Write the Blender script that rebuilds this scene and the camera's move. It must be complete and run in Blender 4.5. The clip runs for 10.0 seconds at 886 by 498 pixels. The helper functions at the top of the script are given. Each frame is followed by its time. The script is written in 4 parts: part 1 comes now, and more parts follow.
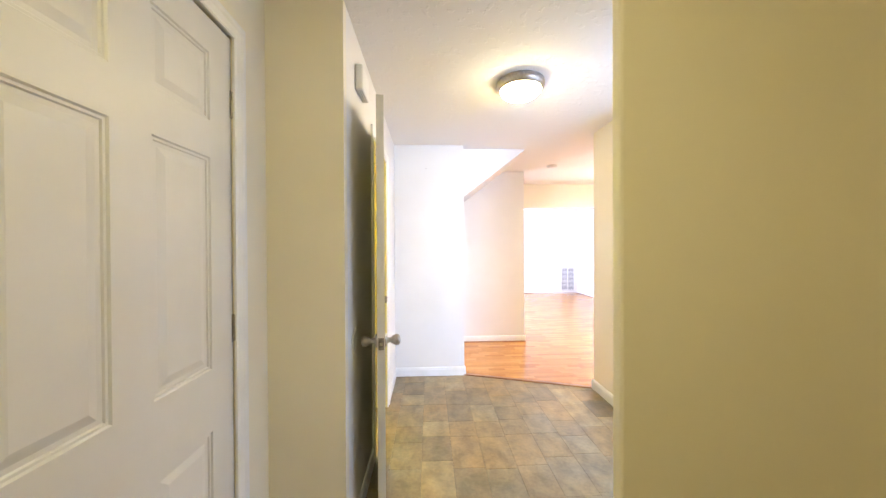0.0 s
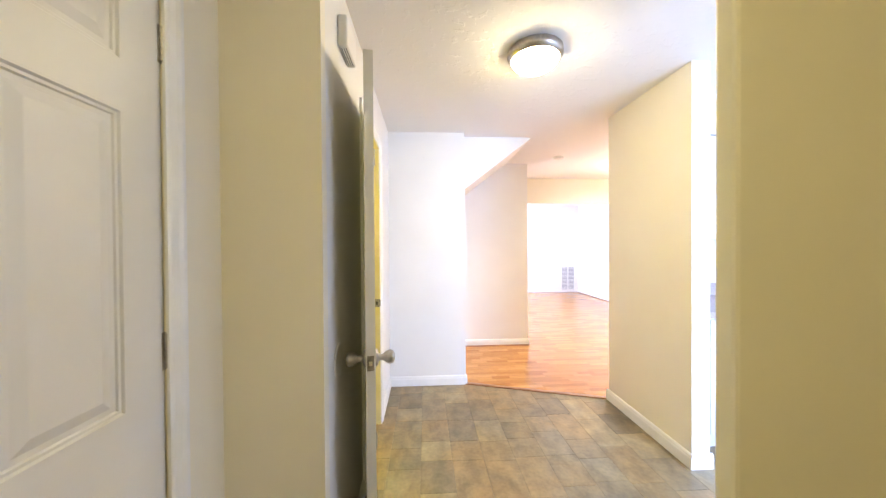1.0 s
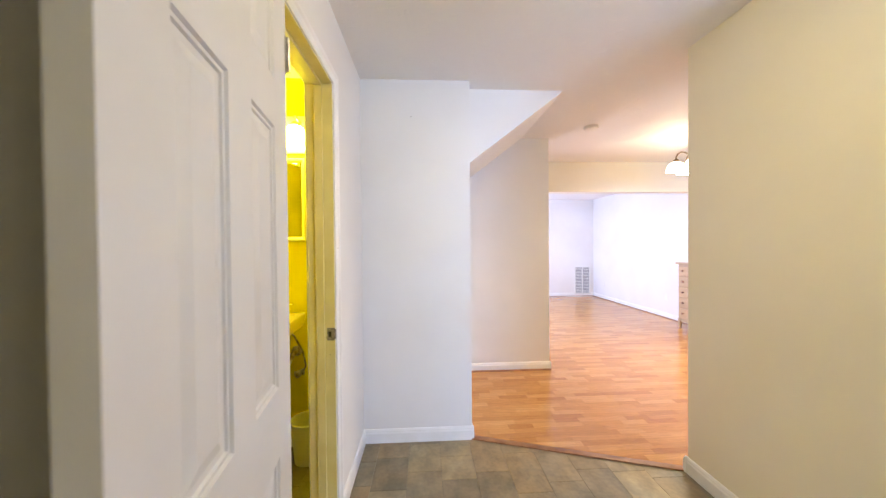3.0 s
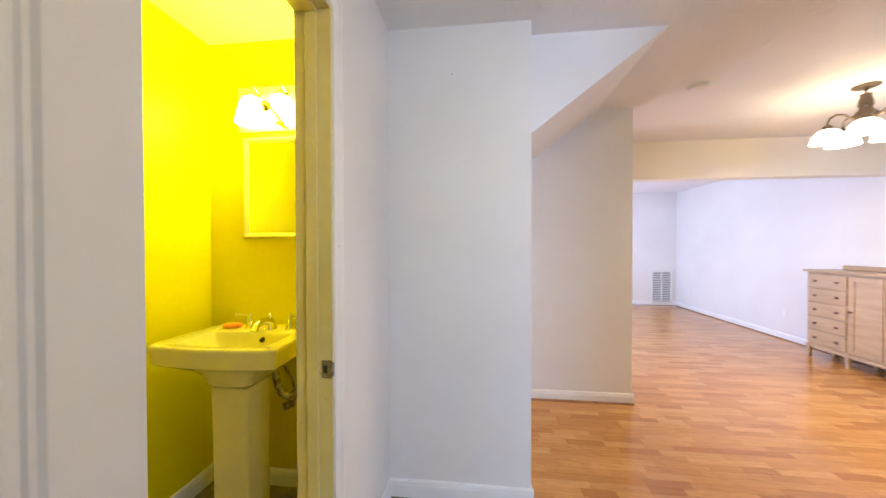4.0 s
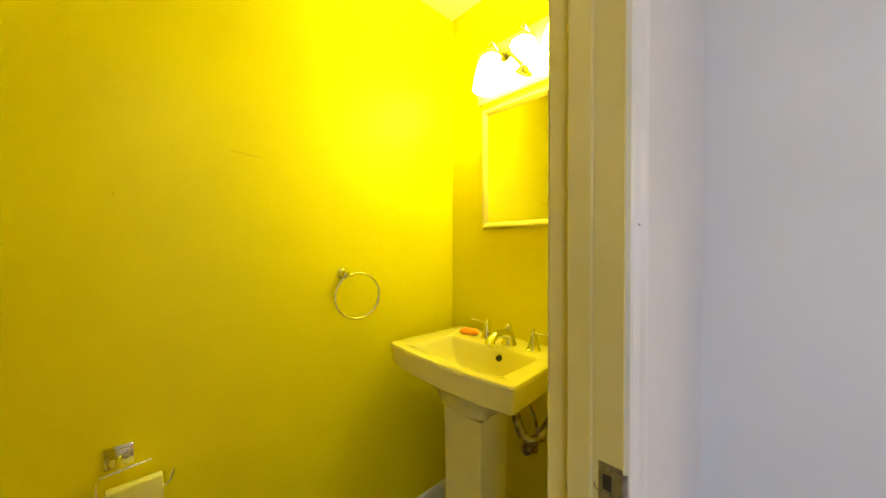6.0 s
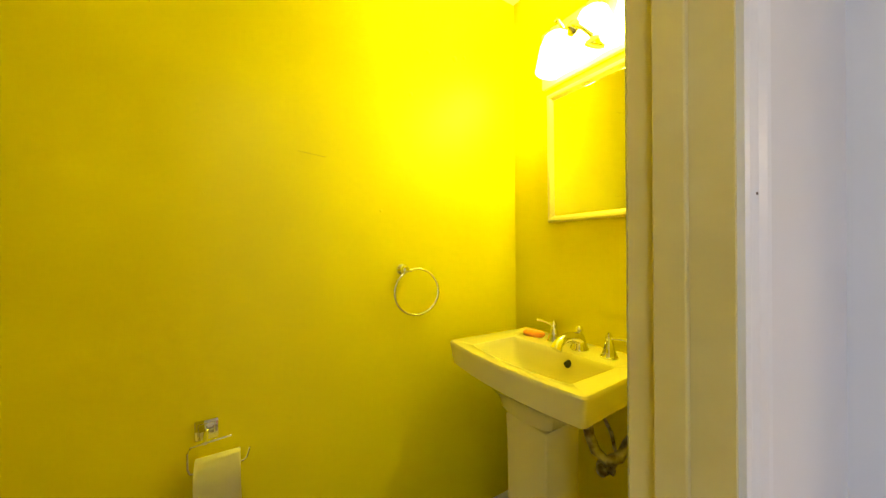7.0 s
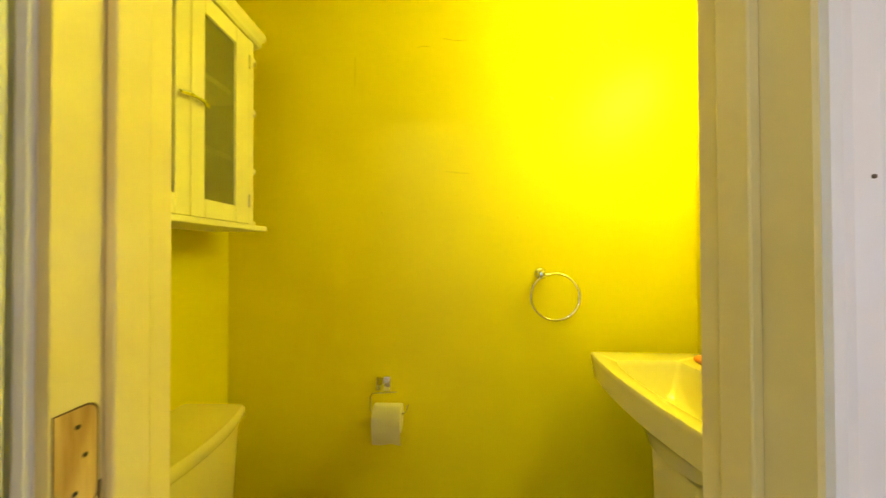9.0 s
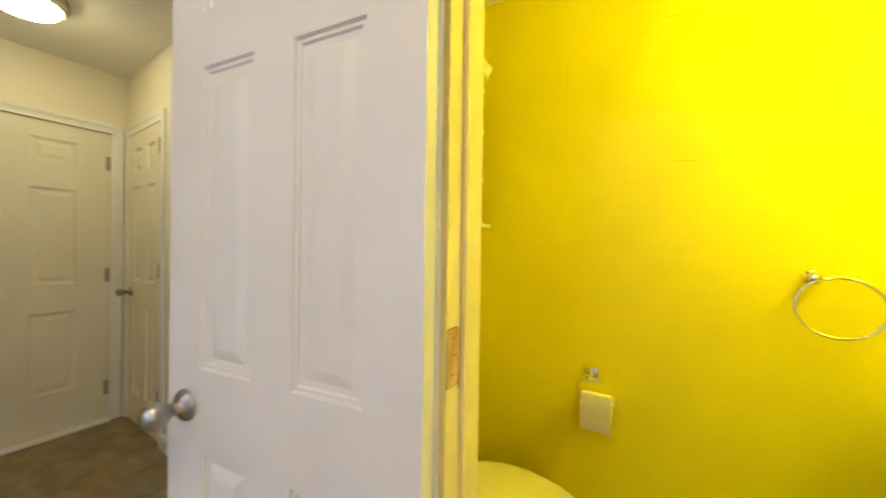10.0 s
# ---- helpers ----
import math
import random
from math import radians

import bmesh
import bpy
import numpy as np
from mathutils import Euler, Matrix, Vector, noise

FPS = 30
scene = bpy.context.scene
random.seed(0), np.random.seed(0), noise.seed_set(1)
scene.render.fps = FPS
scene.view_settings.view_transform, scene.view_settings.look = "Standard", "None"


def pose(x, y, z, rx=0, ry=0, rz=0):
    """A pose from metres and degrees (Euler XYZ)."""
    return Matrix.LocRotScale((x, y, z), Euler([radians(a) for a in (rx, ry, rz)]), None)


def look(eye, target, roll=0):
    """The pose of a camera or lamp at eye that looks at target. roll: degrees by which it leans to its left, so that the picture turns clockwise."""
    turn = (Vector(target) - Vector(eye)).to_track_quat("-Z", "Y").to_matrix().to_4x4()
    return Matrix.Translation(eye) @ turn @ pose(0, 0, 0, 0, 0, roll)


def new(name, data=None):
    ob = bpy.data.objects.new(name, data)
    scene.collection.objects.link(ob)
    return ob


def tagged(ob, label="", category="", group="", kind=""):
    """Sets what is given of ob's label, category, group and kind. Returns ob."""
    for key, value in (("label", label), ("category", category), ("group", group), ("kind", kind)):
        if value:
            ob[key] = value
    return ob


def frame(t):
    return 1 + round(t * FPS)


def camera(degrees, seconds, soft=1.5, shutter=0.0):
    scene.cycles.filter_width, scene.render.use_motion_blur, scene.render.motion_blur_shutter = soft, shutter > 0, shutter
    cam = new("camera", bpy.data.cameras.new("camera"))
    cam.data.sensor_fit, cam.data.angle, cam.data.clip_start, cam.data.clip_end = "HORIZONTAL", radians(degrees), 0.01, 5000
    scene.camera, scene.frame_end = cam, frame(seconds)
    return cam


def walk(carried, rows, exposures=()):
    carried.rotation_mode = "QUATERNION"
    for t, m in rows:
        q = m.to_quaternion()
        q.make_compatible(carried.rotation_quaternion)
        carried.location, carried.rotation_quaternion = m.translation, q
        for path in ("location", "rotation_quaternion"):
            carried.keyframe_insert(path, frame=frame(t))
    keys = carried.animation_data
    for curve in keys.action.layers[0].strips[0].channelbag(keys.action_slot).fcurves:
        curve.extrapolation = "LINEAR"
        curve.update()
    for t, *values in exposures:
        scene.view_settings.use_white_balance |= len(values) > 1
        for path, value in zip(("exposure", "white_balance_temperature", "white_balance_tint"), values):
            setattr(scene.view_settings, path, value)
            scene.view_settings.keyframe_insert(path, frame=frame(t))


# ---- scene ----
cam = camera(107.4, 10.0, soft=1.3, shutter=0.25)
EXPOSURES = [(0.0, 1.12), (1.5, 0.94), (2.5, 0.66), (4.0, 0.10), (5.0, -0.13), (6.0, -0.12), (7.5, -0.07), (9.0, 0.04), (9.5, 0.14), (10.0, 0.42)]
PATH = [
    (0, (0.076, -0.122, 1.343), (0.159, 1.876, 1.33), -0.3),
    (0.5, (0.047, -0.016, 1.33), (0.15, 1.981, 1.315), -0.2),
    (1, (0.053, 0.181, 1.327), (0.164, 2.178, 1.307), -0.4),
    (1.5, (0.087, 0.396, 1.323), (0.207, 2.393, 1.301), -0.4),
    (2, (0.09, 0.627, 1.324), (0.216, 2.623, 1.293), -0.3),
    (2.5, (0.095, 0.869, 1.306), (0.221, 2.865, 1.286), -0.5),
    (3.8, (0.208, 1.514, 1.312), (0.091, 3.51, 1.28), -0.2),
    (4, (0.184, 1.63, 1.3), (-0.042, 3.617, 1.276), -0.1),
    (4.5, (0.094, 1.854, 1.295), (-0.421, 3.786, 1.272), -0.1),
    (5, (0.008, 1.973, 1.293), (-0.846, 3.781, 1.264), -0.1),
    (5.5, (-0.073, 2.049, 1.302), (-1.269, 3.652, 1.256), 0.2),
    (6, (-0.121, 2.096, 1.267), (-1.573, 3.472, 1.241), -0.1),
    (7.5, (-0.15, 2.155, 1.236), (-1.917, 3.093, 1.244), -0.7),
    (8, (-0.09, 2.158, 1.234), (-1.934, 2.931, 1.259), -0.8),
    (8.5, (-0.054, 2.239, 1.253), (-2.001, 2.694, 1.246), -0.8),
    (9, (-0.019, 2.326, 1.24), (-2.018, 2.281, 1.261), -0.2),
    (9.5, (0.046, 2.337, 1.241), (-1.869, 1.76, 1.25), 0.5),
    (10, (0.146, 2.255, 1.23), (-1.543, 1.185, 1.222), 0.8),
]
walk(cam, [(t, look(eye, target, roll)) for t, eye, target, roll in PATH], EXPOSURES)

# ---- world and large lights ----
world = bpy.data.worlds.new("world")
scene.world = world
world.use_nodes = True
wn = world.node_tree
sky = wn.nodes.new("ShaderNodeTexSky")
sky.sky_type, sky.sun_disc = "NISHITA", False
sky.sun_elevation, sky.sun_rotation = radians(38), radians(200)
wn.links.new(sky.outputs[0], wn.nodes["Background"].inputs[0])
wn.nodes["Background"].inputs[1].default_value = 0.1


def window_light(name, m, w, h, power, colour):
    lamp = bpy.data.lights.new(name, "AREA")
    lamp.shape, lamp.size, lamp.size_y, lamp.energy, lamp.color = "RECTANGLE", w, h, power, colour
    ob = new(name, lamp)
    ob.matrix_world = m
    return ob


KITCHEN_DAY, LIVING_DAY = 138.0, 118.0
window_light("kitchen_daylight", pose(2.75, -0.88, 1.5, -74, 0, 180), 1.5, 1.0, KITCHEN_DAY, (0.435, 0.58, 1.0))
window_light("living_daylight", pose(0.63, 7.2, 1.1, 0, -90, 0), 1.9, 2.3, LIVING_DAY, (0.52, 0.62, 1.0))
HALL_GLOW, FOYER_GLOW, BATH_GLOW, DINING_GLOW = 45.0, 24.5, 41.0, 11.0
DINING_BULB = 150.0


# ---- materials ----
def material(name, colour, rough=0.5, metal=0.0, coat=0.0):
    m = bpy.data.materials.new(name)
    m.use_nodes = True
    b = m.node_tree.nodes["Principled BSDF"]
    b.inputs["Base Color"].default_value = (*colour, 1)
    b.inputs["Roughness"].default_value = rough
    b.inputs["Metallic"].default_value = metal
    b.inputs["Coat Weight"].default_value = coat
    return m


def node(m, kind, **inputs):
    n = m.node_tree.nodes.new(kind)
    for k, v in inputs.items():
        n.inputs[k.replace("_", " ")].default_value = v
    return n


def link(m, a, out, b, into):
    m.node_tree.links.new(a.outputs[out], b.inputs[into])


def bsdf(m):
    return m.node_tree.nodes["Principled BSDF"]


def vary(m, a, b, scale=3.0, detail=5.0, low=0.35, high=0.65, stretch=(1, 1, 1)):
    """Mottle the base colour between a and b with noise at real-world size."""
    tc = node(m, "ShaderNodeTexCoord")
    mp = node(m, "ShaderNodeMapping", Scale=stretch)
    nz = node(m, "ShaderNodeTexNoise", Scale=scale, Detail=detail)
    rp = node(m, "ShaderNodeValToRGB")
    rp.color_ramp.elements[0].position, rp.color_ramp.elements[1].position = low, high
    rp.color_ramp.elements[0].color, rp.color_ramp.elements[1].color = (*a, 1), (*b, 1)
    link(m, tc, "Object", mp, "Vector")
    link(m, mp, "Vector", nz, "Vector")
    link(m, nz, "Fac", rp, "Fac")
    link(m, rp, "Color", bsdf(m), "Base Color")
    return rp


def relief(m, scale, strength, distance=0.002, detail=4.0, low=None, high=None):
    tc = node(m, "ShaderNodeTexCoord")
    nz = node(m, "ShaderNodeTexNoise", Scale=scale, Detail=detail)
    bp = node(m, "ShaderNodeBump", Strength=strength, Distance=distance)
    link(m, tc, "Object", nz, "Vector")
    if low is None:
        link(m, nz, "Fac", bp, "Height")
    else:
        rp = node(m, "ShaderNodeValToRGB")
        rp.color_ramp.elements[0].position, rp.color_ramp.elements[1].position = low, high
        link(m, nz, "Fac", rp, "Fac")
        link(m, rp, "Color", bp, "Height")
    link(m, bp, "Normal", bsdf(m), "Normal")


def glow(name, colour, strength):
    m = material(name, (0.9, 0.9, 0.88), 0.3)
    bsdf(m).inputs["Emission Color"].default_value = (*colour, 1)
    bsdf(m).inputs["Emission Strength"].default_value = strength
    return m


PAINT = material("white_wall_paint", (0.77, 0.75, 0.71), 0.55)
vary(PAINT, (0.75, 0.73, 0.69), (0.80, 0.785, 0.75), 1.3, 6)
relief(PAINT, 220, 0.10, 0.001)
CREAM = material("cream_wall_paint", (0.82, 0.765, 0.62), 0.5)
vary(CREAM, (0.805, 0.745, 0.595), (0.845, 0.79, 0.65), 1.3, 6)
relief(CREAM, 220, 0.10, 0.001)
CEIL = material("ceiling_paint", (0.82, 0.81, 0.79), 0.8)
relief(CEIL, 22, 0.3, 0.004, 4, 0.57, 0.62)
YELLOW = material("yellow_paint", (0.76, 0.64, 0.002), 0.42)
vary(YELLOW, (0.725, 0.62, 0.0015), (0.775, 0.675, 0.002), 1.6, 6)
relief(YELLOW, 240, 0.09, 0.001)
bsdf(YELLOW).inputs["Specular IOR Level"].default_value = 0.3
TRIM = material("trim_paint", (0.83, 0.82, 0.79), 0.32)
vary(TRIM, (0.79, 0.78, 0.74), (0.85, 0.84, 0.82), 5, 6)
CREAM_DOOR = material("cream_door_paint", (0.80, 0.76, 0.62), 0.4)
vary(CREAM_DOOR, (0.78, 0.74, 0.60), (0.82, 0.78, 0.65), 4, 7)
relief(CREAM_DOOR, 90, 0.05, 0.001)
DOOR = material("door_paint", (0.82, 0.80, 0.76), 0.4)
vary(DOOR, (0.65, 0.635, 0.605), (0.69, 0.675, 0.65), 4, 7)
relief(DOOR, 90, 0.05, 0.001)
GROUT = material("grout", (0.17, 0.142, 0.10), 0.85)
relief(GROUT, 400, 0.3)
SCUFF = material("scuff_mark", (0.40, 0.30, 0.02), 0.8)
PIT = material("nail_pit", (0.12, 0.08, 0.05), 0.9)
ALMOND = material("almond_gloss_paint", (0.74, 0.63, 0.27), 0.35)
vary(ALMOND, (0.69, 0.58, 0.22), (0.77, 0.665, 0.31), 5, 6)
# Grey that paints the shadow behind grille slats and in the chime slots.
SLOT_SHADOW = material("slot_shadow_grey", (0.26, 0.26, 0.27), 0.7)
NICKEL = material("brushed_nickel", (0.55, 0.52, 0.47), 0.28, 1.0)
vary(NICKEL, (0.38, 0.355, 0.32), (0.48, 0.455, 0.42), 60, 3)
OLDMETAL = material("dull_plate_metal", (0.28, 0.26, 0.22), 0.42, 0.85)
vary(OLDMETAL, (0.20, 0.18, 0.155), (0.36, 0.335, 0.29), 70, 4)
CHROME = material("chrome", (0.75, 0.74, 0.70), 0.08, 1.0)
# White ceramic and seat plastic, with the room's yellow bounce light tinted in.
CERAMIC = material("light_tinted_ceramic", (0.72, 0.64, 0.27), 0.08, 0.0, 0.4)
vary(CERAMIC, (0.70, 0.62, 0.255), (0.74, 0.66, 0.285), 2.5, 4)
SEAT = material("light_tinted_plastic", (0.75, 0.68, 0.40), 0.3)
VANITY = material("ivory_cabinet_paint", (0.80, 0.74, 0.50), 0.38)
vary(VANITY, (0.78, 0.715, 0.475), (0.82, 0.76, 0.52), 5, 6)
DARK = material("dark_recess", (0.02, 0.018, 0.015), 0.6)
PLASTIC = material("white_plastic", (0.78, 0.77, 0.73), 0.4)
BARE = material("bare_wood", (0.55, 0.33, 0.12), 0.6)
vary(BARE, (0.33, 0.18, 0.05), (0.66, 0.46, 0.17), 60, 6, 0.35, 0.62, (1, 1, 0.10))
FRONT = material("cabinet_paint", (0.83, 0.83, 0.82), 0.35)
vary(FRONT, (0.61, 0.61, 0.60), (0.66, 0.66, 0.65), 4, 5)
COUNTER = material("speckled_laminate", (0.5, 0.45, 0.45), 0.35)
vary(COUNTER, (0.33, 0.27, 0.26), (0.41, 0.35, 0.34), 120, 3, 0.4, 0.6)
BLUE = material("blue_film", (0.03, 0.25, 0.62), 0.25)
vary(BLUE, (0.02, 0.20, 0.55), (0.05, 0.30, 0.68), 6, 4)
BLACK = material("black_plastic", (0.012, 0.012, 0.016), 0.5)
bsdf(BLACK).inputs["Specular IOR Level"].default_value = 0.25
SHELL = material("pale_wood", (0.5, 0.34, 0.22), 0.4)
vary(SHELL, (0.44, 0.30, 0.17), (0.54, 0.39, 0.235), 9, 6, 0.3, 0.7, (0.35, 0.35, 2.2))
KNOBWOOD = material("dark_knob", (0.20, 0.085, 0.045), 0.35)
# White paper; the bathroom's yellow light is mixed into its colour.
PAPER = material("light_tinted_tissue", (0.82, 0.76, 0.56), 0.9)
relief(PAPER, 160, 0.4, 0.002)
SOAP = material("orange_soap", (0.86, 0.28, 0.04), 0.4)
MIRROR = material("mirror_glass", (0.9, 0.9, 0.88), 0.02, 1.0)
FROST = material("dark_frosted_glass", (0.66, 0.66, 0.42), 0.16)
bsdf(FROST).inputs["Transmission Weight"].default_value = 0.8
TRAP = material("worn_pipe_metal", (0.42, 0.38, 0.33), 0.35, 1.0)
vary(TRAP, (0.20, 0.16, 0.12), (0.55, 0.52, 0.48), 40, 4)
BRONZE = material("aged_bronze", (0.16, 0.12, 0.085), 0.45, 0.8)
BLIND = material("dark_brown_slat", (0.03, 0.018, 0.012), 0.6)
vary(BLIND, (0.02, 0.012, 0.008), (0.05, 0.03, 0.02), 14, 5, 0.35, 0.65, (0.3, 4, 4))
SHOE = material("brown_floor_trim", (0.30, 0.13, 0.055), 0.4)
vary(SHOE, (0.22, 0.09, 0.035), (0.36, 0.17, 0.075), 12, 6)
HALL_GLASS = glow("hall_lamp_glass", (1.0, 0.83, 0.48), HALL_GLOW)
FOYER_GLASS = glow("foyer_lamp_glass", (1.0, 0.87, 0.46), FOYER_GLOW)
BATH_GLASS = glow("vanity_lamp_glass", (1.0, 0.945, 0.07), BATH_GLOW)
DINING_GLASS = glow("chandelier_glass", (1.0, 0.80, 0.50), DINING_GLOW)
DINING_LIT = glow("chandelier_bulb", (1.0, 0.80, 0.50), DINING_BULB)


# ---- building blocks ----
def box(bm, x0, x1, y0, y1, z0, z1, bevel=0.0, segments=2):
    made = bmesh.ops.create_cube(bm, size=1.0, matrix=Matrix.LocRotScale(((x0 + x1) / 2, (y0 + y1) / 2, (z0 + z1) / 2), None, (x1 - x0, y1 - y0, z1 - z0)))
    if bevel:
        edges = list({e for v in made["verts"] for e in v.link_edges})
        bmesh.ops.bevel(bm, geom=edges, offset=bevel, segments=segments, affect="EDGES", profile=0.5)


def tube(bm, a, b, r0, r1=None, n=20, caps=True):
    """A straight rod or cone from a to b."""
    a, b = Vector(a), Vector(b)
    m = Matrix.Translation((a + b) / 2) @ (b - a).to_track_quat("Z", "Y").to_matrix().to_4x4()
    bmesh.ops.create_cone(bm, cap_ends=caps, segments=n, radius1=r0, radius2=r0 if r1 is None else r1, depth=(b - a).length, matrix=m)


def lathe(bm, profile, m=None, n=32):
    """Turn (radius, height) pairs round z."""
    rings = []
    for r, z in profile:
        rings.append([bm.verts.new((m or Matrix()) @ Vector((r * math.cos(2 * math.pi * k / n), r * math.sin(2 * math.pi * k / n), z))) for k in range(n)])
    for p, q in zip(rings, rings[1:]):
        for k in range(n):
            bm.faces.new((p[k], p[(k + 1) % n], q[(k + 1) % n], q[k]))
    bm.faces.new(list(reversed(rings[0])))
    bm.faces.new(rings[-1])


def sweep(bm, path, r, n=12, closed=False):
    """A round bar along a line of points; r is one radius or one for each point."""
    pts = [Vector(p) for p in path]
    rings = []
    up = Vector((0.137, 0.411, 0.901)).normalized()
    for i, p in enumerate(pts):
        d = (pts[(i + 1) % len(pts)] - pts[i - 1]) if closed or 0 < i < len(pts) - 1 else (pts[1] - pts[0] if i == 0 else pts[-1] - pts[-2])
        u = d.cross(up).normalized()
        v = d.cross(u).normalized()
        rad = r[i] if isinstance(r, (list, tuple)) else r
        rings.append([bm.verts.new(p + rad * (math.cos(2 * math.pi * k / n) * u + math.sin(2 * math.pi * k / n) * v)) for k in range(n)])
    pairs = list(zip(rings, rings[1:])) + ([(rings[-1], rings[0])] if closed else [])
    for a, b in pairs:
        for k in range(n):
            bm.faces.new((a[k], a[(k + 1) % n], b[(k + 1) % n], b[k]))
    if not closed:
        bm.faces.new(list(reversed(rings[0])))
        bm.faces.new(rings[-1])


def stack(bm, rings, cap=True):
    made = [[bm.verts.new(p) for p in r] for r in rings]
    for a, b in zip(made, made[1:]):
        for k in range(len(a)):
            bm.faces.new((a[k], a[(k + 1) % len(a)], b[(k + 1) % len(a)], b[k]))
    if cap:
        bm.faces.new(list(reversed(made[0]))), bm.faces.new(made[-1])


def mesh_of(name, bm, mat, smooth=None):
    bmesh.ops.recalc_face_normals(bm, faces=bm.faces)
    me = bpy.data.meshes.new(name)
    bm.to_mesh(me)
    bm.free()
    for m in mat if isinstance(mat, (list, tuple)) else [mat]:
        me.materials.append(m)
    if smooth:
        me.polygons.foreach_set("use_smooth", [True] * len(me.polygons))
        me.set_sharp_from_angle(angle=radians(smooth))
    return me


def part(name, bm, mat, parent=None, label="", smooth=None):
    ob = new(name, mesh_of(name, bm, mat, smooth))
    ob.parent = parent
    return tagged(ob, label) if label else ob


def thing(name, label, category, m=None, group=""):
    ob = new(name)
    ob.empty_display_size = 0.1
    if m:
        ob.matrix_world = m
    return tagged(ob, label, category, group)


def boxes(name, mat, *rows, parent=None, label="", bevel=0.0, smooth=None):
    bm = bmesh.new()
    for r in rows:
        box(bm, *r, bevel=bevel)
    return part(name, bm, mat, parent, label, smooth)


def structure(name, mat, label, *rows, category="wall", bevel=0.0):
    return tagged(boxes(name, mat, *rows, bevel=bevel), label, category, kind="structure")


# ---- the shell ----
CEILING = 2.40
HALL_X, SLAB_X, CLOSET_X, FRONT_Y = -0.285, 1.615, -0.61, -0.914
DOOR_Y0, DOOR_Y1, DOOR_H = 1.970, 2.630, 2.06
BATH_X, BATH_Y0, BATH_Y1 = -1.295, 1.443, 3.275
EAST_X, FAR_Y, HEAD_Y = 4.31, 9.03, 5.35
A0, A1, B0, B1 = 0.283, 1.055, -0.85, -0.25
F0, F1 = -0.53, 0.40
Z0 = -0.12

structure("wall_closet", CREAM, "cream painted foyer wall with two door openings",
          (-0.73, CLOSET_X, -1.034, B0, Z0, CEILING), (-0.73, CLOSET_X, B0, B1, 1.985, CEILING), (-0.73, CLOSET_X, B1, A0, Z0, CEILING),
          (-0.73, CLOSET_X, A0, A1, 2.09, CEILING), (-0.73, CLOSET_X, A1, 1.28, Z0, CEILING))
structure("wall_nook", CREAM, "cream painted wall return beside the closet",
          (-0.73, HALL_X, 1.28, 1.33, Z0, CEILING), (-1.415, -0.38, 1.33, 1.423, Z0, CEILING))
structure("wall_hall_west", PAINT, "off-white painted hall wall round the bathroom doorway",
          (-0.38, HALL_X, 1.33, DOOR_Y0, Z0, CEILING), (-0.38, HALL_X, DOOR_Y0, DOOR_Y1, DOOR_H, CEILING), (-0.38, HALL_X, DOOR_Y1, 3.272, Z0, CEILING))
structure("wall_bath_east", YELLOW, "glossy bright yellow bathroom wall round the doorway",
          (-0.40, -0.38, BATH_Y0, DOOR_Y0, Z0, CEILING), (-0.40, -0.38, DOOR_Y0, DOOR_Y1, DOOR_H, CEILING), (-0.40, -0.38, DOOR_Y1, BATH_Y1, Z0, CEILING))
structure("wall_bath_west", YELLOW, "glossy bright yellow bathroom wall with faint scuffs", (-1.415, BATH_X, 1.423, 3.295, Z0, CEILING))
structure("wall_bath_south", YELLOW, "glossy bright yellow bathroom wall behind the toilet", (BATH_X, -0.38, 1.423, BATH_Y0, Z0, CEILING))
structure("wall_bath_north", YELLOW, "glossy bright yellow bathroom wall behind the basin", (BATH_X, -0.38, BATH_Y1, 3.295, Z0, CEILING))
structure("wall_stub", PAINT, "off-white painted wall at the end of the hall",
          (-1.415, -0.38, 3.295, 3.39, Z0, CEILING), (-0.38, 0.435, 3.272, 3.39, Z0, CEILING), bevel=0)
structure("wall_stair_side", PAINT, "off-white wall under the stairs", (0.315, 0.435, 3.39, 4.42, Z0, CEILING))
structure("wall_stair_back", PAINT, "off-white wall behind the sloping stair soffit", (0.315, 1.41, 4.42, 4.54, Z0, CEILING))
bm = bmesh.new()
low = [bm.verts.new((x, 3.39, z)) for x, z in ((0.435, 1.875), (1.125, CEILING), (0.435, CEILING))]
high = [bm.verts.new((x, 4.42, z)) for x, z in ((0.435, 1.875), (1.125, CEILING), (0.435, CEILING))]
bm.faces.new(low), bm.faces.new(list(reversed(high)))
for k in range(3):
    bm.faces.new((low[k], low[(k + 1) % 3], high[(k + 1) % 3], high[k]))
tagged(part("wall_stair_soffit", bm, PAINT), "off-white sloping underside of a staircase", "soffit", kind="structure")
W0, W1 = 6.0, 8.4
structure("wall_living_west", PAINT, "white living room wall with a wide window",
          (0.48, 0.60, 4.54, W0, Z0, CEILING), (0.48, 0.60, W1, 9.15, Z0, CEILING), (0.48, 0.60, W0, W1, 2.1, CEILING), (0.48, 0.60, W0, W1, Z0, 0.1))
structure("wall_far", PAINT, "white far wall of the living room", (0.60, EAST_X, FAR_Y, 9.15, Z0, CEILING))
structure("wall_east", PAINT, "long white wall of the living and dining room", (EAST_X, 4.43, -1.034, 9.15, Z0, CEILING))
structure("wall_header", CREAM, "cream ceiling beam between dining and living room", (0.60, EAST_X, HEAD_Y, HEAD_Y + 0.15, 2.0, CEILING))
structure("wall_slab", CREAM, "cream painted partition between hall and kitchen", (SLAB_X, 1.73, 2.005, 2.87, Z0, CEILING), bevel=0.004)
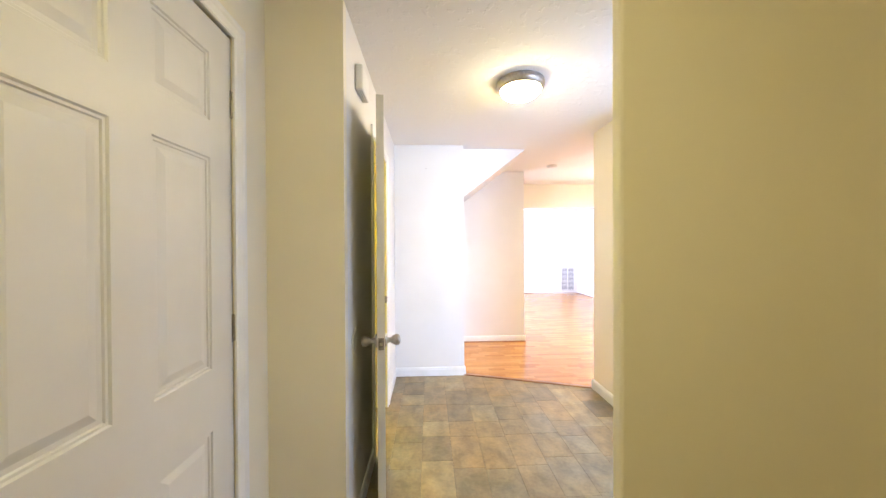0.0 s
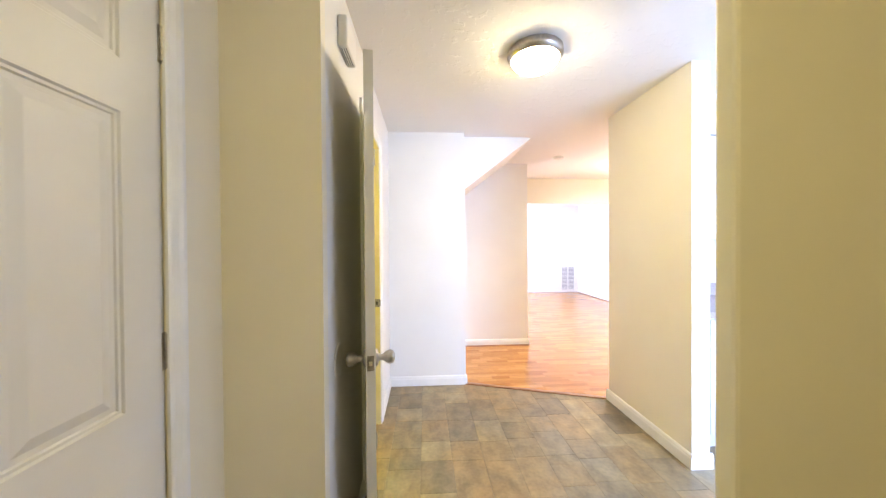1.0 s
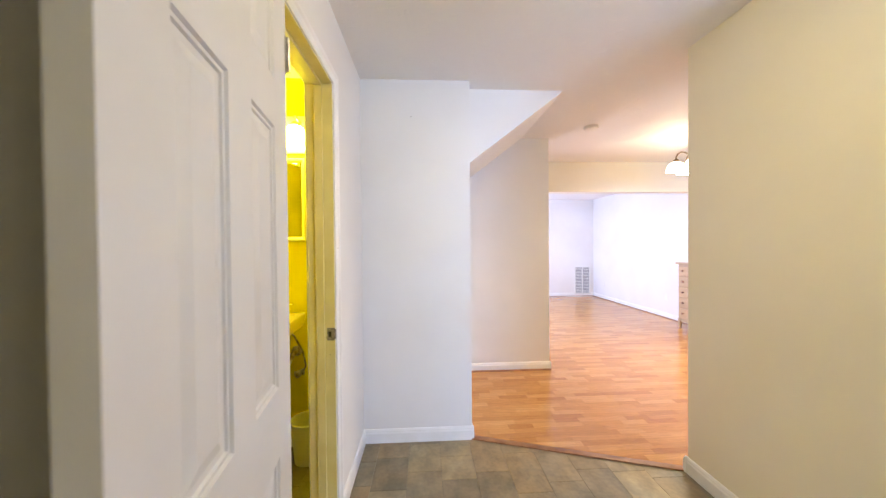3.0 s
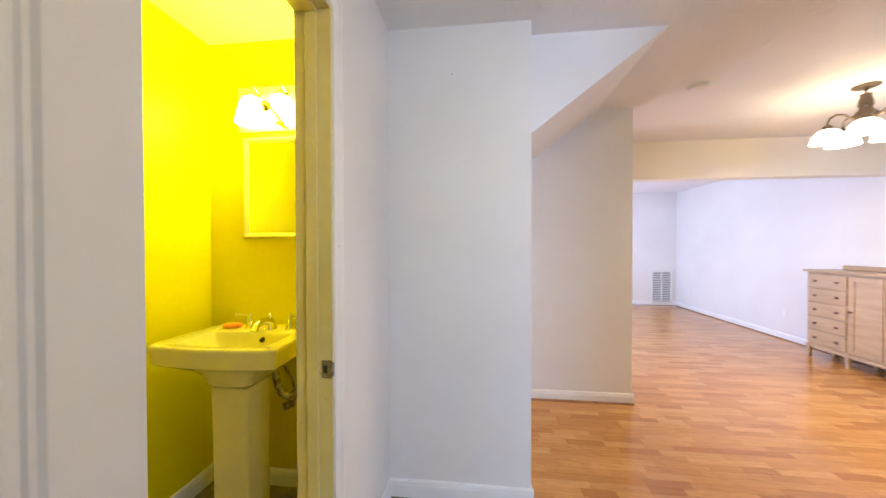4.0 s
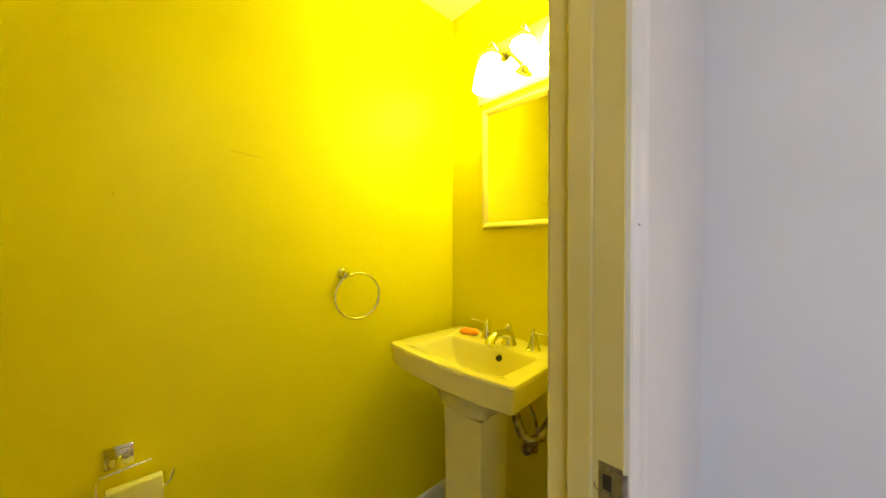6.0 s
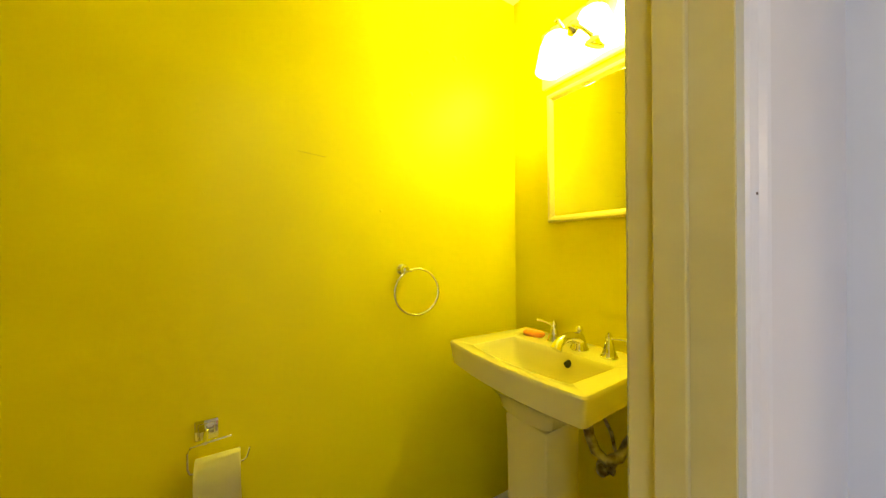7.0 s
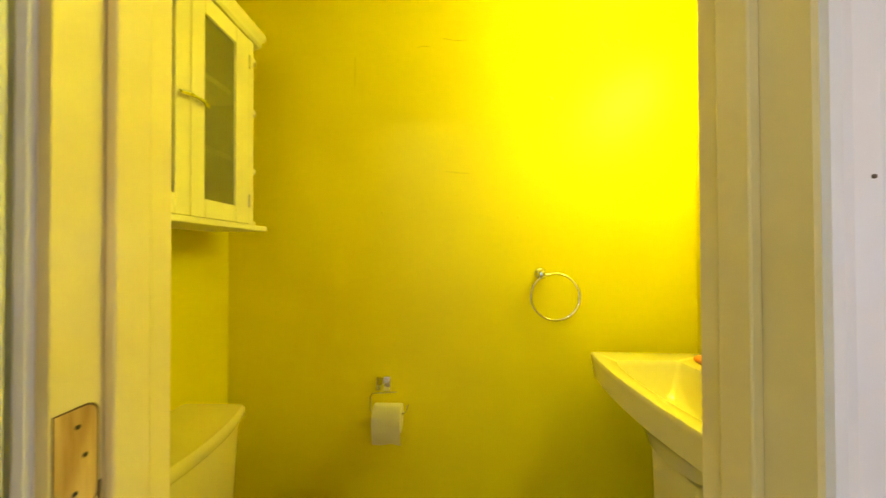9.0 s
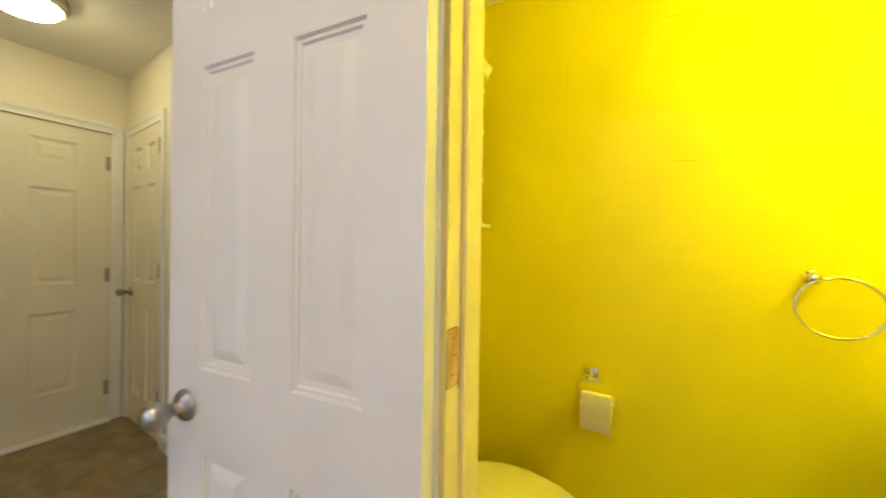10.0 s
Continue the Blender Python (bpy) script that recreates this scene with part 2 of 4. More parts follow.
structure("wall_pass", PAINT, "white kitchen wall with a pass-through opening",
          (1.73, EAST_X, 2.75, 2.87, Z0, 1.06), (1.73, EAST_X, 2.75, 2.87, 2.064, CEILING), (1.73, 2.64, 2.75, 2.87, 1.06, 2.064), (3.9, EAST_X, 2.75, 2.87, 1.06, 2.064))
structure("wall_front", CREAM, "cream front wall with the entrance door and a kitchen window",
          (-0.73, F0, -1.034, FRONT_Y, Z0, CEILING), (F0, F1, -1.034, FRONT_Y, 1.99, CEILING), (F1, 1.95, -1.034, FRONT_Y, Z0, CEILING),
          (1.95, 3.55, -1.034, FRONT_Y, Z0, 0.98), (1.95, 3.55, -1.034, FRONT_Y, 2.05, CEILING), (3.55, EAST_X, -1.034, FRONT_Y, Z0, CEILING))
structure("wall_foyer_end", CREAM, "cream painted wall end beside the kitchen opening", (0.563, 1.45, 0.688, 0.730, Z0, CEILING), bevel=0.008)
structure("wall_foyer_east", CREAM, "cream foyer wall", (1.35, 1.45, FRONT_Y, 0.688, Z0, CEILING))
structure("ceiling", CEIL, "white ceiling with knockdown texture", (-1.5, 4.5, -1.1, 9.2, CEILING, 2.52), category="ceiling")
TILED = structure("floor_tiled", GROUT, "slate-look tile floor of hall, foyer and kitchen", (-1.4, 4.4, -1.03, 4.5, -0.14, -0.006), category="floor")
bm = bmesh.new()
outline = [(0.43, 3.285), (1.61, 2.90), (1.67, 2.87), (4.32, 2.87), (4.32, 9.05), (0.55, 9.05), (0.55, 4.5), (0.43, 4.5)]
under = [bm.verts.new((x, y, -0.05)) for x, y in outline]
over = [bm.verts.new((x, y, -0.001)) for x, y in outline]
bm.faces.new(over), bm.faces.new(list(reversed(under)))
for k in range(len(outline)):
    bm.faces.new((under[k], under[(k + 1) % 8], over[(k + 1) % 8], over[k]))
WOODED = tagged(part("floor_laminate", bm, DARK), "orange-brown laminate strip floor", "floor", kind="structure")


# ---- trim ----
def casing(label, m, a0, a1, h, mat=None, w=0.06):
    """Mitred door casing; local x runs along the wall, y out of it."""
    profile = [(0.0, 0.0), (0.0, 0.008), (0.006, 0.011), (0.016, 0.009), (0.034, 0.011), (0.044, 0.016), (w - 0.006, 0.017), (w, 0.013), (w, 0.0)]
    bm = bmesh.new()
    rows = [[bm.verts.new((x + sx * o, d, z + sz * o)) for o, d in profile] for x, z, sx, sz in ((a0, 0, -1, 0), (a0, h, -1, 1), (a1, h, 1, 1), (a1, 0, 1, 0))]
    for p, q in zip(rows, rows[1:]):
        for k in range(len(profile) - 1):
            bm.faces.new((p[k], p[k + 1], q[k + 1], q[k]))
    bm.faces.new(rows[0]), bm.faces.new(rows[3])
    ob = part("trim", bm, mat or TRIM)
    ob.matrix_world = m
    return tagged(ob, label, "door casing", kind="structure")


def baseboard(x0, y0, x1, y1, nx, ny, mat=None, shoe=False):
    """A moulded board along the wall from one corner to the other; (nx, ny) points into the room."""
    profile = [(0.0, 0.0), (0.013, 0.0), (0.013, 0.062), (0.010, 0.072), (0.010, 0.078), (0.005, 0.088), (0.0, 0.090)]
    if shoe:
        profile = [(0.013, 0.0), (0.028, 0.0), (0.027, 0.008), (0.021, 0.015), (0.013, 0.018)]
    bm = bmesh.new()
    a = [bm.verts.new((x0 + nx * d, y0 + ny * d, z)) for d, z in profile]
    b = [bm.verts.new((x1 + nx * d, y1 + ny * d, z)) for d, z in profile]
    for k in range(len(profile)):
        bm.faces.new((a[k], a[(k + 1) % len(a)], b[(k + 1) % len(a)], b[k]))
    bm.faces.new(a), bm.faces.new(b)
    return tagged(part("baseboard", bm, mat or TRIM), "brown quarter-round floor moulding" if shoe else "white moulded baseboard", "baseboard", kind="structure")


for row in ((HALL_X, 2.69, HALL_X, 3.272, 1, 0), (HALL_X, 1.28, HALL_X, 1.92, 1, 0), (HALL_X, 3.272, 0.448, 3.272, 0, -1),
            (0.435, 3.272, 0.435, 4.42, 1, 0), (0.435, 4.42, 1.423, 4.42, 0, -1), (SLAB_X, 1.992, SLAB_X, 2.883, -1, 0), (SLAB_X, 2.005, 1.743, 2.005, 0, -1),
            (1.597, 2.87, 1.743, 2.87, 0, 1), (CLOSET_X, FRONT_Y, CLOSET_X, B0 - 0.06, 1, 0), (CLOSET_X, B1 + 0.06, CLOSET_X, A0 - 0.06, 1, 0),
            (CLOSET_X, A1 + 0.06, CLOSET_X, 1.28, 1, 0), (CLOSET_X, 1.28, HALL_X + 0.013, 1.28, 0, -1), (F1 + 0.06, FRONT_Y, 1.35, FRONT_Y, 0, 1),
            (EAST_X, 2.87, EAST_X, FAR_Y, -1, 0), (0.60, FAR_Y, EAST_X, FAR_Y, 0, -1), (0.563, 0.688, 1.35, 0.688, 0, -1),
            (BATH_X, BATH_Y0, BATH_X, BATH_Y1, 1, 0), (BATH_X, BATH_Y1, -0.40, BATH_Y1, 0, -1)):
    baseboard(*row)
for row in ((0.435, 3.272, 0.435, 4.42, 1, 0), (0.435, 4.42, 1.423, 4.42, 0, -1), (EAST_X, 2.87, EAST_X, FAR_Y, -1, 0), (0.60, FAR_Y, EAST_X, FAR_Y, 0, -1)):
    baseboard(*row, mat=SHOE, shoe=True)
bm = bmesh.new()
box(bm, 0.0, 1.24, -0.022, 0.022, 0.0, 0.010, 0.004)
strip = tagged(part("trim", bm, SHOE, smooth=40), "brown wooden threshold strip between tile and laminate", "threshold", kind="structure")
strip.matrix_world = pose(0.437, 3.278, 0.0, 0, 0, math.degrees(math.atan2(2.893 - 3.278, 1.61 - 0.437)))


# ---- doors ----
def panel_face(bm, w, h, y, s, cols, rows):
    """One moulded face of a six-panel door leaf."""
    steps = [(0.0, 0.0), (0.004, 0.005), (0.010, 0.005), (0.013, 0.009), (0.024, 0.009), (0.046, 0.003)]
    xs = sorted({0.0, w, *[c for p in cols for c in p]})
    zs = sorted({0.0, h, *[c for p in rows for c in p]})
    for x0, x1 in zip(xs, xs[1:]):
        for z0, z1 in zip(zs, zs[1:]):
            if (x0, x1) in cols and (z0, z1) in rows:
                last = None
                for o, d in steps:
                    ring = [bm.verts.new((x, y - s * d, z)) for x, z in ((x0 + o, z0 + o), (x1 - o, z0 + o), (x1 - o, z1 - o), (x0 + o, z1 - o))]
                    if last:
                        for k in range(4):
                            bm.faces.new((last[k], last[(k + 1) % 4], ring[(k + 1) % 4], ring[k]))
                    last = ring
                bm.faces.new(last)
            else:
                bm.faces.new([bm.verts.new((x, y, z)) for x, z in ((x0, z0), (x1, z0), (x1, z1), (x0, z1))])


def knob(parent, x, y, z, s):
    """A round door knob with its rose, pointing along s * y."""
    m = pose(x, y, z, -90 * s, 0, 0)
    bm = bmesh.new()
    lathe(bm, [(0.033, 0.0), (0.033, 0.004), (0.029, 0.009), (0.016, 0.012), (0.0125, 0.018), (0.0115, 0.026), (0.0145, 0.032), (0.021, 0.040), (0.0255, 0.049), (0.0268, 0.057), (0.025, 0.066), (0.019, 0.072), (0.010, 0.075), (0.0015, 0.0755)], m, 28)
    return part("knob", bm, NICKEL, parent, "brushed nickel knob", smooth=50)


def hinge(parent, x, y, z, s, wide=0.009):
    bm = bmesh.new()
    for k in range(5):
        tube(bm, (x, y + 0.005 * s, z - 0.044 + k * 0.018), (x, y + 0.005 * s, z - 0.044 + k * 0.018 + 0.0168), 0.0062, n=12)
    box(bm, x - 0.001, x + wide, y - 0.001, y + 0.002, z - 0.048, z + 0.048)
    box(bm, x - 0.008, x + 0.001, y - 0.001, y + 0.0015, z - 0.044, z + 0.044)
    tube(bm, (x, y + 0.005 * s, z + 0.044), (x, y + 0.005 * s, z + 0.049), 0.0045, 0.002, n=10)
    return part("hinge", bm, NICKEL, parent, "metal butt hinge", smooth=40)


def panel_door(name, label, m, w, h, t, hinges=(0.27, 1.05, 1.82), knobs=(1, -1), plates=0.009, stile=0.105, mull=0.10, zk=0.885, rows=None, mat=None):
    ob = thing(name, label, "door", m)
    pw = (w - 2 * stile - mull) / 2
    cols = [(stile, stile + pw), (stile + pw + mull, w - stile)]
    rows = rows or [(0.20, 0.80), (0.965, 1.60 if h < 2 else 1.615), (1.70 if h < 2 else 1.715, h - 0.105)]
    bm = bmesh.new()
    panel_face(bm, w, h, t / 2, 1, cols, rows)
    panel_face(bm, w, h, -t / 2, -1, cols, rows)
    for a, b in (((0, 0), (w, 0)), ((w, 0), (w, h)), ((w, h), (0, h)), ((0, h), (0, 0))):
        bm.faces.new([bm.verts.new(p) for p in ((a[0], -t / 2, a[1]), (b[0], -t / 2, b[1]), (b[0], t / 2, b[1]), (a[0], t / 2, a[1]))])
    bmesh.ops.remove_doubles(bm, verts=bm.verts, dist=0.0002)
    part("leaf", bm, mat or DOOR, ob)
    for z in hinges:
        hinge(ob, -0.002, t / 2, z, 1, plates)
    for s in knobs:
        knob(ob, w - 0.062, s * t / 2, zk, s)
    return ob


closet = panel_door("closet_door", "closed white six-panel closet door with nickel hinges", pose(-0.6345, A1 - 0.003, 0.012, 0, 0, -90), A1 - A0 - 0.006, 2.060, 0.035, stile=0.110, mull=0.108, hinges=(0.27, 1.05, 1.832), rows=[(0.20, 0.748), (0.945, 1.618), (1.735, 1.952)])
side = panel_door("side_door", "closed cream six-panel door beside the entrance", pose(-0.6235, B1 - 0.003, 0.012, 0, 0, -90), B1 - B0 - 0.006, 1.965, 0.035, plates=0.045, mat=CREAM_DOOR)
entrance = panel_door("entrance_door", "closed cream six-panel entrance door with three hinges", pose(F0 + 0.003, FRONT_Y - 0.028, 0.02, 0, 0, 0), F1 - F0 - 0.006, 1.966, 0.044, stile=0.155, mull=0.22, mat=CREAM_DOOR, hinges=(0.21, 0.99, 1.76), plates=0.026, rows=[(0.255, 0.765), (0.945, 1.55), (1.715, 1.86)])
LEAF_W = 0.610
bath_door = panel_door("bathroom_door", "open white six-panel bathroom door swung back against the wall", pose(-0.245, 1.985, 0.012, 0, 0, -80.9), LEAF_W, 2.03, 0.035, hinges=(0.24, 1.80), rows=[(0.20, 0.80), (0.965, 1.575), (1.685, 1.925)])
bm = bmesh.new()
box(bm, LEAF_W - 0.002, LEAF_W + 0.0012, -0.0125, 0.0125, 0.857, 0.913, 0.0008)
plate = part("latch_plate", bm, OLDMETAL, bath_door, "dull metal latch plate")
boxes("latch_bolt", CHROME, (LEAF_W, LEAF_W + 0.004, -0.007, 0.007, 0.876, 0.894), parent=plate, bevel=0.001)

casing("white moulded casing round the closet door", pose(CLOSET_X, 0, 0, 0, 0, -90), -A1 + 0.005, -A0 - 0.005, 2.078)
casing("white moulded casing round the side door", pose(CLOSET_X, 0, 0, 0, 0, -90), -B1 + 0.005, -B0 - 0.005, 1.98)
casing("white moulded casing round the entrance door", pose(0, FRONT_Y, 0), F0 + 0.005, F1 - 0.005, 1.985, w=0.065)
casing("white moulded casing round the bathroom doorway", pose(HALL_X, 0, 0, 0, 0, -90), -2.621, -1.979, 2.050)
casing("white moulded casing inside the bathroom doorway", pose(-0.40, 0, 0, 0, 0, 90), 1.985, 2.621, 2.050)
structure("door_jamb", ALMOND, "cream-painted jamb lining the bathroom doorway", (-0.402, -0.284, 1.9702, 1.991, 0, 2.045), (-0.402, -0.284, 2.615, 2.6298, 0, 2.045), (-0.402, -0.284, 1.9702, 2.6298, 2.045, 2.0598), category="door jamb")
structure("door_stop", ALMOND, "cream-painted door stop strip", (-0.365, -0.327, 1.991, 2.002, 0, 2.034), (-0.365, -0.327, 2.604, 2.615, 0, 2.034), (-0.365, -0.327, 1.985, 2.615, 2.034, 2.045), category="door stop", bevel=0.002)
structure("closet_jamb", TRIM, "white closet door backing", (-0.72, -0.654, A0, A1, 0, 2.09), (-0.72, -0.654, B0, B1, 0, 1.985), category="door jamb")
structure("entrance_jamb", TRIM, "white entrance door backing and sill", (F0, F1, -1.02, FRONT_Y - 0.052, 0, 1.99), category="door jamb")
structure("sill", TRIM, "white entrance threshold", (F0, F1, FRONT_Y - 0.05, FRONT_Y + 0.05, 0.0, 0.017), category="threshold", bevel=0.004)

strike = thing("strike_plate", "dull metal strike plate let into the door jamb", "strike plate", pose(-0.304, 2.6145, 0.905))
boxes("plate", OLDMETAL, (-0.014, 0.0205, -0.0014, 0.0, -0.029, 0.029), parent=strike, bevel=0.0005)
boxes("keeper_hole", DARK, (-0.008, 0.005, -0.0022, -0.0012, -0.012, 0.012), parent=strike, bevel=0.0004)
bm = bmesh.new()
stack(bm, [[(0.0195 + 0.006 * math.sin(a), y0 + 0.006 * (1 - math.cos(a)), z) for a in (0, 0.5, 1.0, 1.4)] + [(0.0185 + 0.0055 * math.sin(a), y0 + 0.0015 + 0.0055 * (1 - math.cos(a)), z) for a in (1.4, 1.0, 0.5, 0)] for z in (-0.022, 0.022) for y0 in (-0.0014,)])
part("lip", bm, OLDMETAL, strike, smooth=40)
for dz in (-0.021, 0.021):
    bm = bmesh.new()
    lathe(bm, [(0.0032, 0.0), (0.003, 0.0006), (0.001, 0.0008)], pose(-0.001, -0.0014, dz, 90, 0, 0), 12)
    part("screw", bm, NICKEL, strike)
scar = thing("hinge_mortise", "bare wood hinge mortise with old screw holes", "mortise", pose(-0.304, 1.9915, 1.055))
bm = bmesh.new()
mortise = [(0.0175, -0.046), (0.0175, 0.046)] + [(-0.006 + 0.010 * math.cos(a), 0.036 + 0.010 * math.sin(a)) for a in [radians(90 + 15 * k) for k in range(7)]] + [(-0.006 + 0.010 * math.cos(a), -0.036 + 0.010 * math.sin(a)) for a in [radians(180 + 15 * k) for k in range(7)]]
lo, hi = [bm.verts.new((x, -0.001, z)) for x, z in mortise], [bm.verts.new((x, 0.0012, z)) for x, z in mortise]
bm.faces.new(lo), bm.faces.new(hi)
for k in range(len(mortise)):
    bm.faces.new((lo[k], lo[(k + 1) % len(lo)], hi[(k + 1) % len(lo)], hi[k]))
bmesh.ops.recalc_face_normals(bm, faces=bm.faces)
part("bare_wood", bm, BARE, scar)
# Slightly larger dark plate that paints the shadow line round the mortise.
bm = bmesh.new()
rim = [(x * 1.10 - 0.0006, z * 1.035) for x, z in mortise if x < 0.017] + [(0.0178, -0.047), (0.0178, 0.047)]
stack(bm, [[(x, y, z) for x, z in rim] for y in (-0.001, 0.0007)])
part("edge_shadow", bm, PIT, scar)
for dx, dz in ((0.0, 0.030), (-0.006, 0.002), (0.002, -0.028)):
    bm = bmesh.new()
    tube(bm, (dx, 0.0008, dz), (dx, 0.0016, dz), 0.0022, n=10)
    part("screw_hole", bm, DARK, scar)


# ---- hall and foyer fixtures ----
def flush_light(label, x, y, glass):
    ob = thing("ceiling_light", label, "ceiling light", pose(x, y, CEILING), "flush ceiling lights")
    bm = bmesh.new()
    lathe(bm, [(0.02, 0.0), (0.140, 0.0), (0.149, -0.010), (0.150, -0.032), (0.147, -0.042), (0.136, -0.054), (0.130, -0.057), (0.124, -0.052), (0.02, -0.046)], None, 48)
    part("pan", bm, NICKEL, ob, "brushed nickel pan", smooth=40)
    bm = bmesh.new()
    lathe(bm, [(0.02, -0.050), (0.125, -0.052)] + [(0.125 * math.cos(a), -0.056 - 0.060 * math.sin(a)) for a in [k * math.pi / 20 for k in range(0, 10)]] + [(0.004, -0.116)], None, 40)
    part("glass_dome", bm, glass, ob, "glowing white glass dome", smooth=60)
    bm = bmesh.new()
    lathe(bm, [(0.004, -0.114), (0.009, -0.117), (0.009, -0.122), (0.004, -0.128), (0.001, -0.130)], None, 14)
    part("finial", bm, NICKEL, ob, smooth=60)
    return ob


flush_light("lit flush ceiling light with a nickel rim and white dome", 0.665, 1.95, HALL_GLASS)
flush_light("lit flush ceiling light with a white dome above the entrance", -0.075, -0.21, FOYER_GLASS)

chime = thing("door_chime", "white plastic door chime box high on the wall", "door chime", pose(HALL_X, 1.49, 2.12))
bm = bmesh.new()
box(bm, 0.0, 0.040, 0.0, 0.17, 0.0, 0.125, 0.010, 3)
part("cover", bm, PLASTIC, chime, smooth=50)
for k in range(3):
    boxes("grille_slot", SLOT_SHADOW, (0.010 + 0.009 * k, 0.013 + 0.009 * k, 0.02, 0.15, -0.0006, 0.002), parent=chime)
bumper = thing("wall_bumper", "round cream wall bumper behind the door knob", "wall bumper", pose(HALL_X, 1.455, 0.89, 0, 90, 0))
bm = bmesh.new()
lathe(bm, [(0.062, 0.0), (0.062, 0.003), (0.057, 0.006), (0.045, 0.0045), (0.001, 0.0035)], None, 32)
part("disc", bm, PLASTIC, bumper, smooth=40)
smoke = thing("smoke_detector", "round white smoke detector on the ceiling", "smoke detector", pose(1.685, 4.08, CEILING))
bm = bmesh.new()
lathe(bm, [(0.066, 0.0), (0.066, -0.010), (0.060, -0.026), (0.045, -0.034), (0.001, -0.036)], None, 32)
part("housing", bm, PLASTIC, smoke, smooth=40)

# ---- bathroom ----
def outline(cx, cy, hx, hy, r, z, bow=0.0, n=6, swell=0.0):
    """A rounded rectangle as a ring of points; bow swells its front edge."""
    pts = []
    for sx, sy, a0 in ((1, 1, 0), (-1, 1, 90), (-1, -1, 180), (1, -1, 270)):
        for k in range(n + 1):
            a = radians(a0 + 90 * k / n)
            pts.append([cx + sx * (hx - r) + r * math.cos(a), cy + sy * (hy - r) + r * math.sin(a), z])
        if sy == -1 and sx == -1:
            for k in range(1, 10):
                pts.append([cx - (hx - r) + 2 * (hx - r) * k / 10, cy - hy, z])
        if sy == 1 and sx == 1:
            for k in range(1, 10):
                pts.append([cx + (hx - r) - 2 * (hx - r) * k / 10, cy + hy, z])
    for p in pts:
        if p[1] < cy:
            p[1] -= bow * max(0.0, 1 - ((p[0] - cx) / hx) ** 2) * min(1.0, (cy - p[1]) / hy)
        else:
            p[1] += swell * (1 - 2 * min(1.0, abs((p[0] - cx) / hx)) ** 2) * min(1.0, (p[1] - cy) / hy)
    return pts


SX, SY = -0.897, 3.015
basin = thing("pedestal_basin", "white ceramic pedestal basin with a bowed front edge", "basin", pose(SX, SY, 0))
bm = bmesh.new()
NX, NY = 0.022, -0.036
rings = [outline(NX, NY, 0.072, 0.062, 0.012, 0.712, 0.010), outline(NX, NY, 0.096, 0.086, 0.012, 0.706, 0.020), outline(NX, NY, 0.101, 0.091, 0.013, 0.710, 0.022), outline(NX, NY + 0.002, 0.110, 0.102, 0.016, 0.746, 0.024), outline(NX * 0.7, NY * 0.6, 0.150, 0.135, 0.03, 0.778, 0.024), outline(0, 0, 0.258, 0.178, 0.02, 0.797, 0.024),
         outline(0, 0, 0.276, 0.190, 0.012, 0.808, 0.026), outline(0, 0, 0.286, 0.197, 0.011, 0.874, 0.027), outline(0, 0, 0.287, 0.198, 0.011, 0.883, 0.027), outline(0, 0, 0.284, 0.195, 0.011, 0.8885, 0.027), outline(0, 0, 0.278, 0.189, 0.011, 0.890, 0.026),
         outline(0.012, -0.056, 0.206, 0.105, 0.010, 0.888, 0.022), outline(0.012, -0.056, 0.202, 0.101, 0.012, 0.884, 0.021), outline(0.012, -0.056, 0.199, 0.098, 0.014, 0.872, 0.020), outline(0.012, -0.055, 0.178, 0.080, 0.025, 0.815, 0.014), outline(0.012, -0.052, 0.155, 0.066, 0.035, 0.786, 0.008), outline(0.012, -0.045, 0.10, 0.045, 0.035, 0.772, 0.0), outline(0.012, -0.04, 0.022, 0.022, 0.012, 0.766, 0.0)]
for ring in rings[5:11]:
    for p in ring:
        p[0] *= 1 - 0.075 * (p[1] + 0.2) / 0.4
stack(bm, rings)
bowl = part("bowl", bm, CERAMIC, basin, smooth=38)
bm = bmesh.new()
tube(bm, (0.064, 0.028, 0.854), (0.064, 0.044, 0.858), 0.0105, n=18)
part("overflow_hole", bm, DARK, bowl)
bm = bmesh.new()
stack(bm, [outline(NX, NY - 0.008, 0.118, 0.108, 0.02, 0.0), outline(NX, NY - 0.008, 0.116, 0.106, 0.02, 0.04), outline(NX, NY - 0.008, 0.094, 0.088, 0.014, 0.07), outline(NX, NY - 0.008, 0.080, 0.074, 0.008, 0.11), outline(NX, NY - 0.008, 0.083, 0.077, 0.007, 0.60),
           outline(NX, NY - 0.008, 0.085, 0.079, 0.007, 0.686), outline(NX, NY - 0.008, 0.082, 0.076, 0.007, 0.692), outline(NX, NY - 0.008, 0.060, 0.054, 0.007, 0.694), outline(NX, NY - 0.008, 0.060, 0.054, 0.007, 0.713)])
part("pedestal", bm, CERAMIC, basin, smooth=38)
boxes("wall_bracket", CERAMIC, (-0.12, 0.12, 0.17, 0.258, 0.78, 0.86), parent=basin, bevel=0.008)

